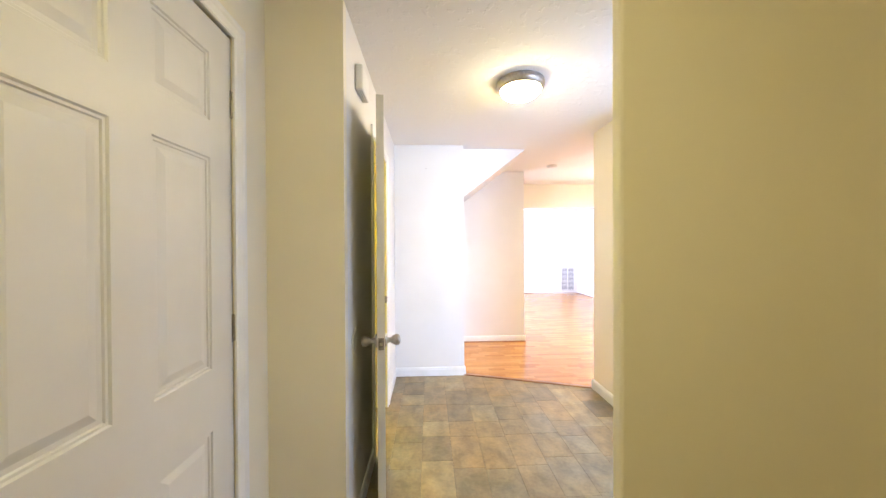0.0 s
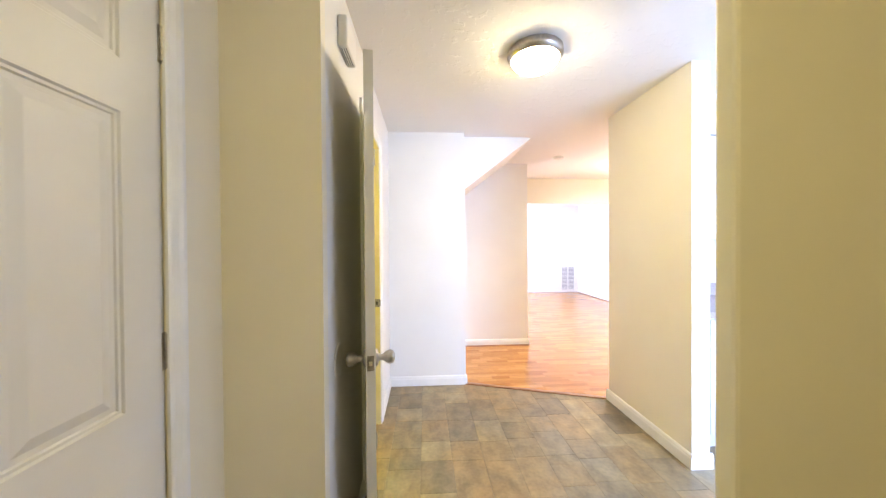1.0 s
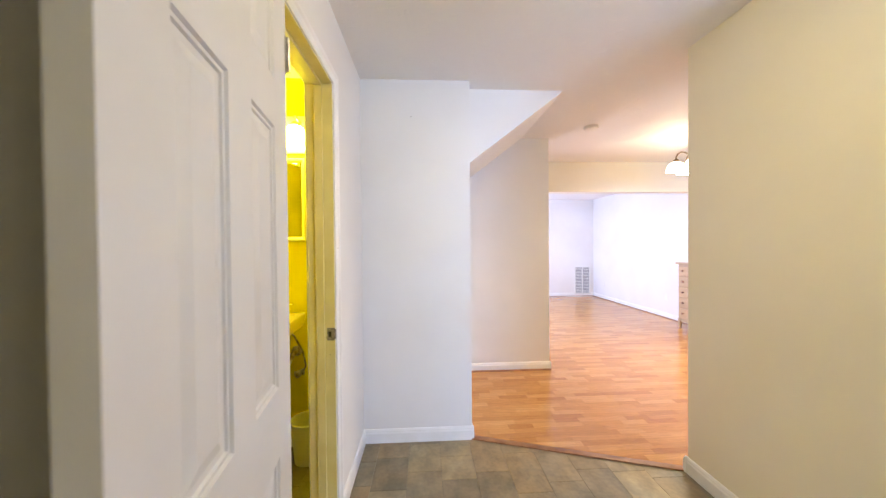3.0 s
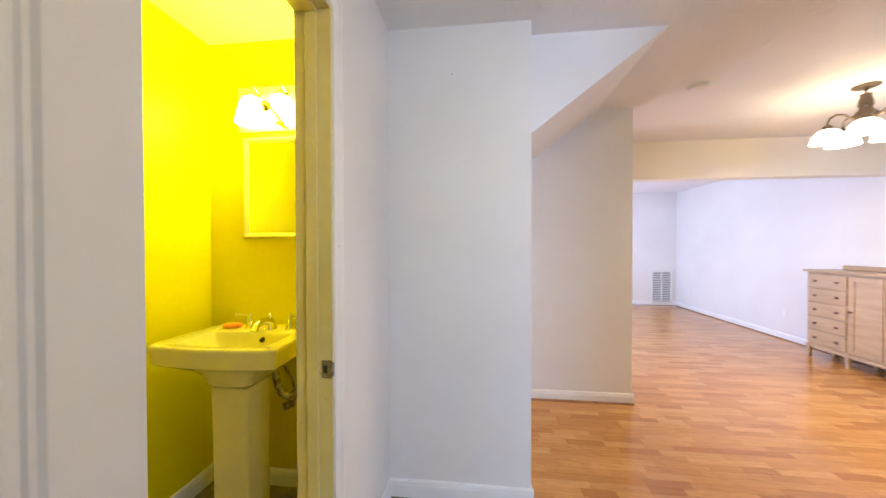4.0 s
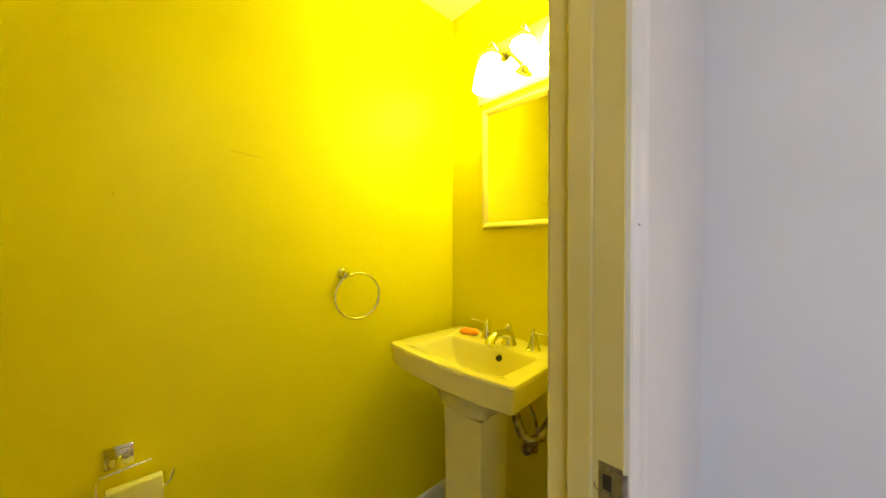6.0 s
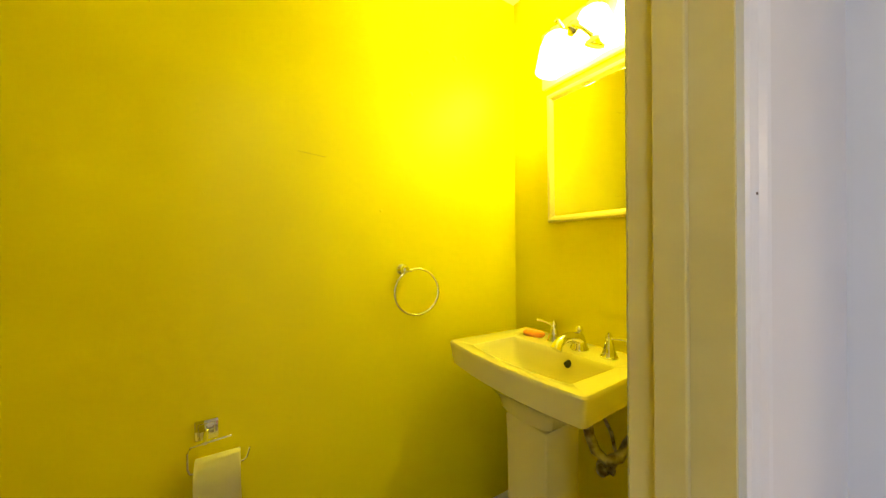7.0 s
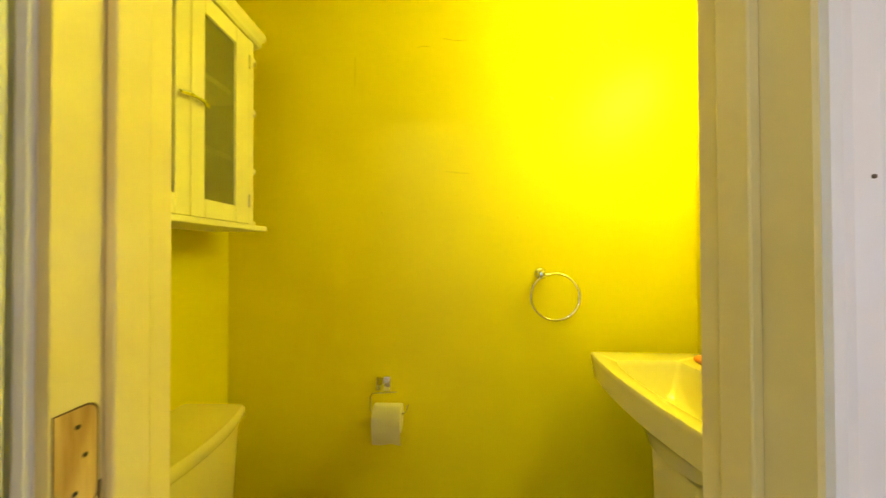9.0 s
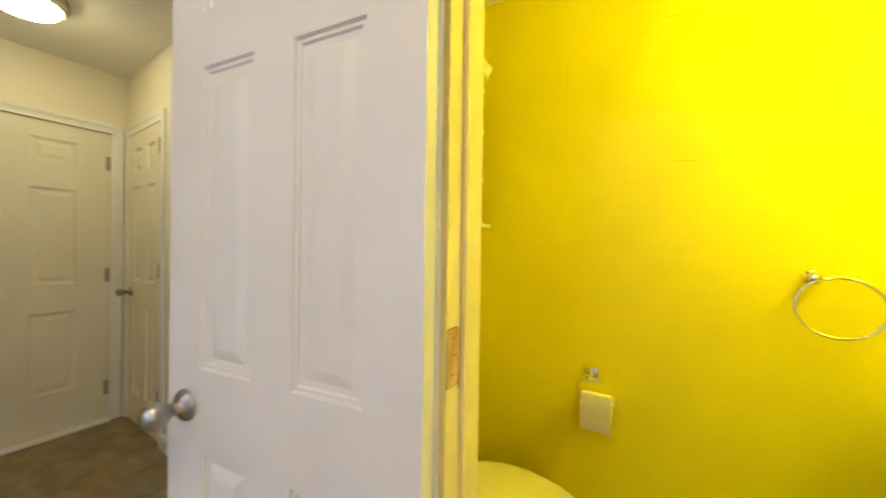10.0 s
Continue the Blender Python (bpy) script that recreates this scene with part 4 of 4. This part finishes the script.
boxes("toe_plate", BLACK, (2.278, 2.882, 2.13, 2.16, 0.015, 0.10), parent=washer, bevel=0.004)
boxes("display_line", CHROME, (2.42, 2.74, 2.1172, 2.12, 0.775, 0.781), parent=washer)
top = thing("worktop", "speckled grey laminate worktop with a low upstand", "worktop", pose(0, 0, 0))
boxes("slab", COUNTER, (1.732, 2.93, 2.105, 2.748, 0.862, 0.902), (3.50, 3.62, 2.105, 2.748, 0.862, 0.902), (2.93, 3.50, 2.105, 2.26, 0.862, 0.902), (2.93, 3.50, 2.64, 2.748, 0.862, 0.902), parent=top, bevel=0.004)
boxes("upstand", COUNTER, (1.732, 3.62, 2.728, 2.748, 0.903, 1.01), parent=top, bevel=0.003)
sink = thing("kitchen_sink", "stainless steel kitchen sink set in the worktop", "sink", pose(3.21, 2.45, 0.90))
bm = bmesh.new()
stack(bm, [outline(0, 0, 0.300, 0.205, 0.03, 0.002), outline(0, 0, 0.302, 0.207, 0.03, 0.006), outline(0, 0, 0.270, 0.175, 0.05, 0.005), outline(0, 0, 0.255, 0.160, 0.05, -0.16), outline(0, 0, 0.03, 0.03, 0.02, -0.165)])
part("tub", bm, CHROME, sink, smooth=40)
ktap = thing("kitchen_tap", "chrome kitchen tap with a side handle", "tap", pose(3.30, 2.665, 0.902))
bm = bmesh.new()
box(bm, -0.09, 0.13, -0.026, 0.026, 0.0, 0.012, 0.005)
part("deck_plate", bm, CHROME, ktap, smooth=40)
bm = bmesh.new()
lathe(bm, [(0.024, 0.012), (0.020, 0.030), (0.015, 0.060), (0.018, 0.075), (0.016, 0.090), (0.001, 0.096)], pose(-0.055, 0, 0), 20)
part("handle", bm, CHROME, ktap, smooth=50)
bm = bmesh.new()
sweep(bm, [(0.03, 0, 0.012), (0.03, 0, 0.07), (0.035, -0.02, 0.12), (0.05, -0.07, 0.15), (0.07, -0.13, 0.145), (0.075, -0.15, 0.125)], [0.018, 0.015, 0.013, 0.012, 0.012, 0.012], 14)
part("spout", bm, CHROME, ktap, smooth=50)
structure("sill", TRIM, "white moulded ledge of the pass-through", (2.60, 3.95, 2.685, 2.93, 1.075, 1.113), (2.615, 3.94, 2.705, 2.75, 1.045, 1.075), category="ledge", bevel=0.008)
upper = thing("wall_cabinet", "white kitchen wall cabinet with two arched panel doors", "kitchen cabinet", pose(0, 0, 0))
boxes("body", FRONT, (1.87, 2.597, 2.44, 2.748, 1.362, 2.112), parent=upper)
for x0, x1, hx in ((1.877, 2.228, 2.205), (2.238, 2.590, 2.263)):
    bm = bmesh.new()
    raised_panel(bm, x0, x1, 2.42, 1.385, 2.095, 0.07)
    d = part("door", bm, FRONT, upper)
    pull(d, hx, 2.42, 1.475, 0.0, 0.045)
spot = thing("ceiling_spotlight", "small white spotlight on a dark mount under the soffit", "spotlight", pose(3.342, 2.60, 2.115))
bm = bmesh.new()
lathe(bm, [(0.045, 0.0), (0.045, -0.010), (0.036, -0.016), (0.009, -0.018), (0.008, -0.045), (0.001, -0.047)], None, 24)
part("mount", bm, BRONZE, spot, "dark metal mount", smooth=40)
bm = bmesh.new()
lathe(bm, [(0.014, 0.045), (0.024, 0.040), (0.036, 0.010), (0.044, -0.035), (0.045, -0.040), (0.038, -0.036), (0.001, -0.020)], pose(0, -0.01, -0.088, 28, 12, 0), 24)
part("shade", bm, PLASTIC, spot, smooth=50)
blind = thing("folded_blind", "dark brown folded slatted blind lying on the ledge", "blind", pose(0, 0, 0))
for k in range(3):
    boxes("slat", BLIND, (2.66, 3.70, 2.83 - 0.006 * k, 2.885 - 0.004 * k, 1.114 + 0.016 * k, 1.128 + 0.016 * k), parent=blind, bevel=0.003)

# ---- dining and living room ----
chand = thing("chandelier", "lit bronze chandelier with five glass bell shades", "chandelier", pose(2.845, 4.217, CEILING))
bm = bmesh.new()
lathe(bm, [(0.068, 0.0), (0.068, -0.006), (0.050, -0.016), (0.012, -0.022), (0.009, -0.035), (0.001, -0.036)], None, 32)
part("canopy", bm, BRONZE, chand, smooth=50)
bm = bmesh.new()
lathe(bm, [(0.006, -0.034), (0.006, -0.050), (0.030, -0.058), (0.026, -0.070), (0.034, -0.100), (0.038, -0.135), (0.030, -0.150), (0.036, -0.165), (0.058, -0.195), (0.062, -0.215), (0.050, -0.235), (0.045, -0.26), (0.030, -0.29), (0.010, -0.31), (0.001, -0.32)], None, 24)
part("stem", bm, BRONZE, chand, smooth=50)
for k in range(5):
    m = pose(0, 0, 0, 0, 0, 8 + 72 * k)
    bm = bmesh.new()
    sweep(bm, [m @ Vector(p) for p in ((0.035, 0, -0.235), (0.07, 0, -0.205), (0.10, 0, -0.180), (0.135, 0, -0.172), (0.165, 0, -0.190), (0.178, 0, -0.225), (0.178, 0, -0.25))], 0.0075, 10)
    lathe(bm, [(0.010, -0.235), (0.026, -0.250), (0.030, -0.272), (0.001, -0.274)], m @ pose(0.178, 0, 0), 18)
    arm = part("arm", bm, BRONZE, chand, smooth=50)
    bm = bmesh.new()
    lathe(bm, [(0.001, -0.268), (0.030, -0.270), (0.054, -0.282), (0.072, -0.304), (0.082, -0.332), (0.087, -0.356), (0.090, -0.364), (0.082, -0.360), (0.001, -0.345)], m @ pose(0.178, 0, 0), 28)
    part("shade", bm, DINING_GLASS, arm, "glowing frosted glass bell", smooth=60)
    bm = bmesh.new()
    lathe(bm, [(0.001, -0.352), (0.066, -0.356), (0.066, -0.359), (0.045, -0.366), (0.001, -0.370)], m @ pose(0.178, 0, 0), 24)
    part("bulb", bm, DINING_LIT, arm, "glowing lamp bulb", smooth=60)

dresser = thing("dresser", "pale wooden dresser with five drawers and a panelled door", "dresser", pose(3.98, 5.895, 0, 0, 0, -90))
L, D = 1.05, 0.31
boxes("body", SHELL, (0.0, L, 0.018, D, 0.15, 0.985), parent=dresser, bevel=0.004)
boxes("top", SHELL, (-0.025, L + 0.025, -0.015, D + 0.005, 0.986, 1.012), parent=dresser, bevel=0.006)
boxes("back_rail", SHELL, (0.10, L - 0.05, D - 0.035, D - 0.012, 1.013, 1.065), parent=dresser, bevel=0.008)
boxes("apron", SHELL, (0.03, L - 0.03, 0.010, 0.028, 0.115, 0.15), parent=dresser, bevel=0.004)
for x in (0.0, 0.405, L - 0.045):
    for y in (0.004, D - 0.045):
        bm = bmesh.new()
        stack(bm, [outline(x + 0.0225, y + 0.02, 0.014, 0.014, 0.003, 0.0), outline(x + 0.0225, y + 0.02, 0.0215, 0.0205, 0.003, 0.12), outline(x + 0.0225, y + 0.02, 0.0215, 0.0205, 0.003, 0.16)])
        part("leg", bm, SHELL, dresser)
edges = [0.165, 0.325, 0.485, 0.645, 0.805, 0.970]
for z0, z1 in zip(edges, edges[1:]):
    bm = bmesh.new()
    stack(bm, [[(x, 0.018, z) for x, z in ((0.025, z0 + 0.006), (0.42, z0 + 0.006), (0.42, z1 - 0.006), (0.025, z1 - 0.006))], [(x, 0.006, z) for x, z in ((0.027, z0 + 0.008), (0.418, z0 + 0.008), (0.418, z1 - 0.008), (0.027, z1 - 0.008))],
               [(x, 0.003, z) for x, z in ((0.034, z0 + 0.015), (0.411, z0 + 0.015), (0.411, z1 - 0.015), (0.034, z1 - 0.015))]])
    d = part("drawer", bm, SHELL, dresser)
    for x in (0.11, 0.335):
        bm = bmesh.new()
        lathe(bm, [(0.008, 0.0), (0.007, 0.008), (0.014, 0.016), (0.014, 0.022), (0.001, 0.026)], pose(x, 0.004, (z0 + z1) / 2, 90, 0, 0), 14)
        part("knob", bm, KNOBWOOD, d, "dark wooden knob", smooth=50)
for x0, x1, kx in ((0.445, 0.735, 0.468), (0.745, 1.030, 1.005)):
    bm = bmesh.new()
    for r in ((x0, x0 + 0.05, 0.0, 0.018, 0.17, 0.965), (x1 - 0.05, x1, 0.0, 0.018, 0.17, 0.965), (x0 + 0.05, x1 - 0.05, 0.0, 0.018, 0.17, 0.22), (x0 + 0.05, x1 - 0.05, 0.0, 0.018, 0.915, 0.965)):
        box(bm, *r, bevel=0.003)
    box(bm, x0 + 0.05, x1 - 0.05, 0.009, 0.018, 0.22, 0.915)
    d = part("door", bm, SHELL, dresser)
    bm = bmesh.new()
    lathe(bm, [(0.008, 0.0), (0.007, 0.008), (0.014, 0.016), (0.014, 0.022), (0.001, 0.026)], pose(kx, 0.0, 0.60, 90, 0, 0), 14)
    part("knob", bm, KNOBWOOD, d, "dark wooden knob", smooth=50)

grille = thing("return_air_grille", "white metal return air grille low on the wall", "air grille", pose(3.81, FAR_Y, 0.055))
GW, GH = 0.42, 0.70
boxes("backing", SLOT_SHADOW, (0.02, GW - 0.02, -0.004, 0.0, 0.02, GH - 0.02), parent=grille)
for r in ((0, 0.035, -0.018, 0, 0, GH), (GW - 0.035, GW, -0.018, 0, 0, GH), (0.035, GW - 0.035, -0.018, 0, 0, 0.035), (0.035, GW - 0.035, -0.018, 0, GH - 0.035, GH), (GW / 2 - 0.012, GW / 2 + 0.012, -0.016, 0, 0.035, GH - 0.035)):
    boxes("frame_bar", PLASTIC, r, parent=grille, bevel=0.003)
for k in range(17):
    bm = bmesh.new()
    box(bm, 0.03, GW - 0.03, -0.013, 0.013, -0.0015, 0.0015)
    s = part("slat", bm, PLASTIC, grille)
    s.matrix_local = pose(0, -0.010, 0.055 + 0.037 * k, 40, 0, 0)


def outlet(x, y, z, turn):
    ob = thing("wall_outlet", "white plastic double wall outlet", "outlet", pose(x, y, z, 0, 0, turn), "wall outlets")
    boxes("cover", PLASTIC, (-0.035, 0.035, -0.006, 0.0, -0.057, 0.057), parent=ob, bevel=0.003)
    for dz in (-0.02, 0.02):
        boxes("socket", TRIM, (-0.016, 0.016, -0.008, -0.005, dz - 0.013, dz + 0.013), parent=ob, bevel=0.002)


outlet(2.549, 2.75, 1.15, 0)
outlet(EAST_X, 8.55, 0.36, -90)
outlet(EAST_X, 6.55, 0.36, -90)
cord = thing("floor_cable", "thin white cable along the wall", "cable", pose(0, 0, 0.006))
bm = bmesh.new()
sweep(bm, [(3.0, 8.96, 0), (3.4, 8.93, 0), (3.75, 8.97, 0), (4.05, 8.90, 0), (4.24, 8.94, 0), (4.27, 8.99, 0.05)], 0.006, 8)
part("flex", bm, PLASTIC, cord, smooth=60)

# ---- windows of kitchen and living room ----
GLASS = material("window_glass", (1, 1, 1), 0.0)
bsdf(GLASS).inputs["Transmission Weight"].default_value = 1.0


def window(name, m, w, h):
    ob = tagged(new(name), "white framed window with clear panes", "window", kind="structure")
    ob.matrix_world = m
    for r in ((0, 0.05, -0.03, 0.03, 0, h), (w - 0.05, w, -0.03, 0.03, 0, h), (0.05, w - 0.05, -0.03, 0.03, 0, 0.05), (0.05, w - 0.05, -0.03, 0.03, h - 0.05, h), (w / 2 - 0.025, w / 2 + 0.025, -0.03, 0.03, 0.05, h - 0.05)):
        boxes("window_frame", TRIM, r, parent=ob, bevel=0.003)
    for x0, x1 in ((0.05, w / 2 - 0.025), (w / 2 + 0.025, w - 0.05)):
        pane = boxes("pane", GLASS, (x0, x1, -0.003, 0.003, 0.05, h - 0.05), parent=ob)
        pane.visible_shadow = False


window("window_1", pose(1.95, -0.985, 0.98), 1.60, 1.07)
window("window_2", pose(0.53, W0, 0.1, 0, 0, 90), W1 - W0, 2.0)

# ---- floor pieces ----
def random_ramp(m, stops, island=False):
    src = node(m, "ShaderNodeNewGeometry") if island else node(m, "ShaderNodeObjectInfo")
    rp = node(m, "ShaderNodeValToRGB")
    rp.color_ramp.elements[0].position, rp.color_ramp.elements[1].position = 0.0, 1.0
    while len(rp.color_ramp.elements) < len(stops):
        rp.color_ramp.elements.new(0.5)
    for e, (p, c) in zip(rp.color_ramp.elements, stops):
        e.position, e.color = p, (*c, 1)
    link(m, src, "Random Per Island" if island else "Random", rp, "Fac")
    return rp


def noise_at(m, scale, detail, stretch=(1, 1, 1), distortion=0.0):
    geo = node(m, "ShaderNodeNewGeometry")
    mp = node(m, "ShaderNodeMapping", Scale=stretch)
    nz = node(m, "ShaderNodeTexNoise", Scale=scale, Detail=detail, Distortion=distortion)
    link(m, geo, "Position", mp, "Vector")
    link(m, mp, "Vector", nz, "Vector")
    return nz


def blend(m, a, b, fac, mode="MULTIPLY"):
    mx = node(m, "ShaderNodeMix")
    mx.data_type, mx.blend_type = "RGBA", mode
    m.node_tree.links.new(a, mx.inputs[6])
    m.node_tree.links.new(b, mx.inputs[7])
    mx.inputs[0].default_value = fac
    return mx.outputs[2]


def ramp_of(m, src, a, b, low, high):
    rp = node(m, "ShaderNodeValToRGB")
    rp.color_ramp.elements[0].position, rp.color_ramp.elements[1].position = low, high
    rp.color_ramp.elements[0].color, rp.color_ramp.elements[1].color = (*a, 1), (*b, 1)
    link(m, src, "Fac", rp, "Fac")
    return rp


def slate(name, island):
    m = material(name, (0.2, 0.16, 0.11), 0.42)
    base = random_ramp(m, [(0.0, (0.195, 0.168, 0.125)), (0.25, (0.255, 0.208, 0.140)), (0.5, (0.290, 0.222, 0.138)), (0.75, (0.228, 0.206, 0.162)), (1.0, (0.350, 0.285, 0.180))], island)
    cloud = ramp_of(m, noise_at(m, 8.5, 9, (1.2, 0.8, 1), 0.3), (0.70, 0.70, 0.67), (1.26, 1.22, 1.12), 0.32, 0.68)
    fine = ramp_of(m, noise_at(m, 45, 5), (0.86, 0.86, 0.86), (1.08, 1.08, 1.08), 0.35, 0.65)
    rust = ramp_of(m, noise_at(m, 3.4, 6, (1, 1, 1), 0.4), (1.12, 1.0, 0.76), (0.90, 0.93, 0.93), 0.36, 0.64)
    c = blend(m, base.outputs[0], cloud.outputs[0], 0.9)
    c = blend(m, c, rust.outputs[0], 0.9)
    c = blend(m, c, fine.outputs[0], 0.7)
    m.node_tree.links.new(c, bsdf(m).inputs["Base Color"])
    bp = node(m, "ShaderNodeBump", Strength=0.35, Distance=0.004)
    link(m, noise_at(m, 30, 6), "Fac", bp, "Height")
    link(m, bp, "Normal", bsdf(m), "Normal")
    return m


def strip_wood(name, island):
    m = material(name, (0.5, 0.25, 0.1), 0.19)
    base = random_ramp(m, [(0.0, (0.42, 0.180, 0.048)), (0.3, (0.52, 0.248, 0.072)), (0.6, (0.58, 0.292, 0.088)), (0.85, (0.64, 0.345, 0.115)), (1.0, (0.46, 0.20, 0.056))], island)
    grain = ramp_of(m, noise_at(m, 14, 8, (0.6, 9, 1), 1.2), (0.74, 0.68, 0.62), (1.12, 1.12, 1.12), 0.32, 0.66)
    c = blend(m, base.outputs[0], grain.outputs[0], 0.75)
    m.node_tree.links.new(c, bsdf(m).inputs["Base Color"])
    return m


SLATE, SLATE_REST = slate("slate_tile", False), slate("slate_tile_rest", True)
STRIP, STRIP_REST = strip_wood("laminate_strip", False), strip_wood("laminate_strip_rest", True)


def clip(poly, keep):
    """Cut a polygon by the line of the threshold; keep is +1 for the far side, -1 for the near one."""
    ax, ay, bx, by = 0.437, 3.278, 1.61, 2.893
    side_of = lambda p: keep * ((bx - ax) * (p[1] - ay) - (by - ay) * (p[0] - ax))
    out = []
    for p, q in zip(poly, poly[1:] + poly[:1]):
        a, b = side_of(p), side_of(q)
        if a >= 0:
            out.append(p)
        if (a >= 0) != (b >= 0):
            t = a / (a - b)
            out.append((p[0] + t * (q[0] - p[0]), p[1] + t * (q[1] - p[1])))
    return out


def slab_mesh(polys, z0, z1, inset, mat, name):
    """Low bevelled slabs from flat outlines."""
    verts, faces = [], []
    for poly in polys:
        cx, cy = sum(p[0] for p in poly) / len(poly), sum(p[1] for p in poly) / len(poly)
        n, k0 = len(poly), len(verts)
        half = max(0.02, min(max(p[0] for p in poly) - min(p[0] for p in poly), max(p[1] for p in poly) - min(p[1] for p in poly)) / 2)
        f = 1 - inset / half
        verts += [(x, y, z0) for x, y in poly] + [(x, y, z1 - inset * 0.6) for x, y in poly] + [(cx + (x - cx) * f, cy + (y - cy) * f, z1) for x, y in poly]
        for lo in (0, n):
            faces += [(k0 + lo + k, k0 + lo + (k + 1) % n, k0 + lo + n + (k + 1) % n, k0 + lo + n + k) for k in range(n)]
        faces.append(tuple(k0 + 2 * n + k for k in range(n)))
    me = bpy.data.meshes.new(name)
    me.from_pydata(verts, [], faces)
    me.materials.append(mat)
    return me


rng = random.Random(7)
TW, GAP = 0.195, 0.0013
LENGTHS = (0.20, 0.265, 0.33)
whole = {n: slab_mesh([[(0, 0), (TW - GAP, 0), (TW - GAP, n - GAP), (0, n - GAP)]], -0.006, 0.0, 0.0011, SLATE, "tile") for n in LENGTHS}
rest = []
for i in range(30):
    x = -1.345 + i * TW
    y = -1.05 - rng.random() * 0.4
    while y < 3.28:
        n = rng.choice(LENGTHS)
        xe, ys = min(x + TW - GAP, 4.39), max(y, -1.02)
        poly = [(x, ys), (xe, ys), (xe, y + n - GAP), (x, y + n - GAP)]
        y0, y = y, y + n
        if x > 4.31 or y < -0.93 or (x > 1.66 and y0 > 2.74):
            continue
        cut = clip(poly, -1) if x + TW > 0.437 else poly
        if len(cut) < 3:
            continue
        if not (-0.7 < x < 2.35 and y0 > -0.75):
            rest.append(cut)
        elif cut == poly:
            tile = new("tile", whole[n])
            tile.parent, tile.location = TILED, (x, y0, 0)
        else:
            new("tile", slab_mesh([cut], -0.006, 0.0, 0.0011, SLATE, "tile")).parent = TILED
tagged(new("tiles", slab_mesh(rest, -0.006, 0.0, 0.0011, SLATE_REST, "tiles")), "slate-look floor tiles", kind="stuff").parent = TILED

rest = []
SW = 0.056
for i in range(111):
    y = 2.86 + i * SW
    x = 0.40 - rng.random() * 0.4
    while x < 4.31:
        n = rng.choice((0.18, 0.24, 0.30, 0.36, 0.44))
        poly = [(max(x, 0.42), y), (min(x + n, 4.315) - 0.0003, y), (min(x + n, 4.315) - 0.0003, y + SW - 0.0003), (max(x, 0.42), y + SW - 0.0003)]
        x += n
        if poly[1][0] - poly[0][0] < 0.01 or (y > 4.5 and poly[1][0] < 0.56):
            continue
        cut = clip(poly, 1) if poly[0][0] < 1.7 else poly
        if len(cut) < 3 or (poly[0][0] < 1.6 and y < 2.88 and len(cut) < 3):
            continue
        if y < 4.42 and poly[0][0] < 3.3:
            s = new("strip", slab_mesh([cut], -0.001, 0.004, 0.0004, STRIP, "strip"))
            s.parent = WOODED
        else:
            rest.append(cut)
tagged(new("strips", slab_mesh(rest, -0.001, 0.004, 0.0004, STRIP_REST, "strips")), "orange-brown laminate floor strips", kind="stuff").parent = WOODED
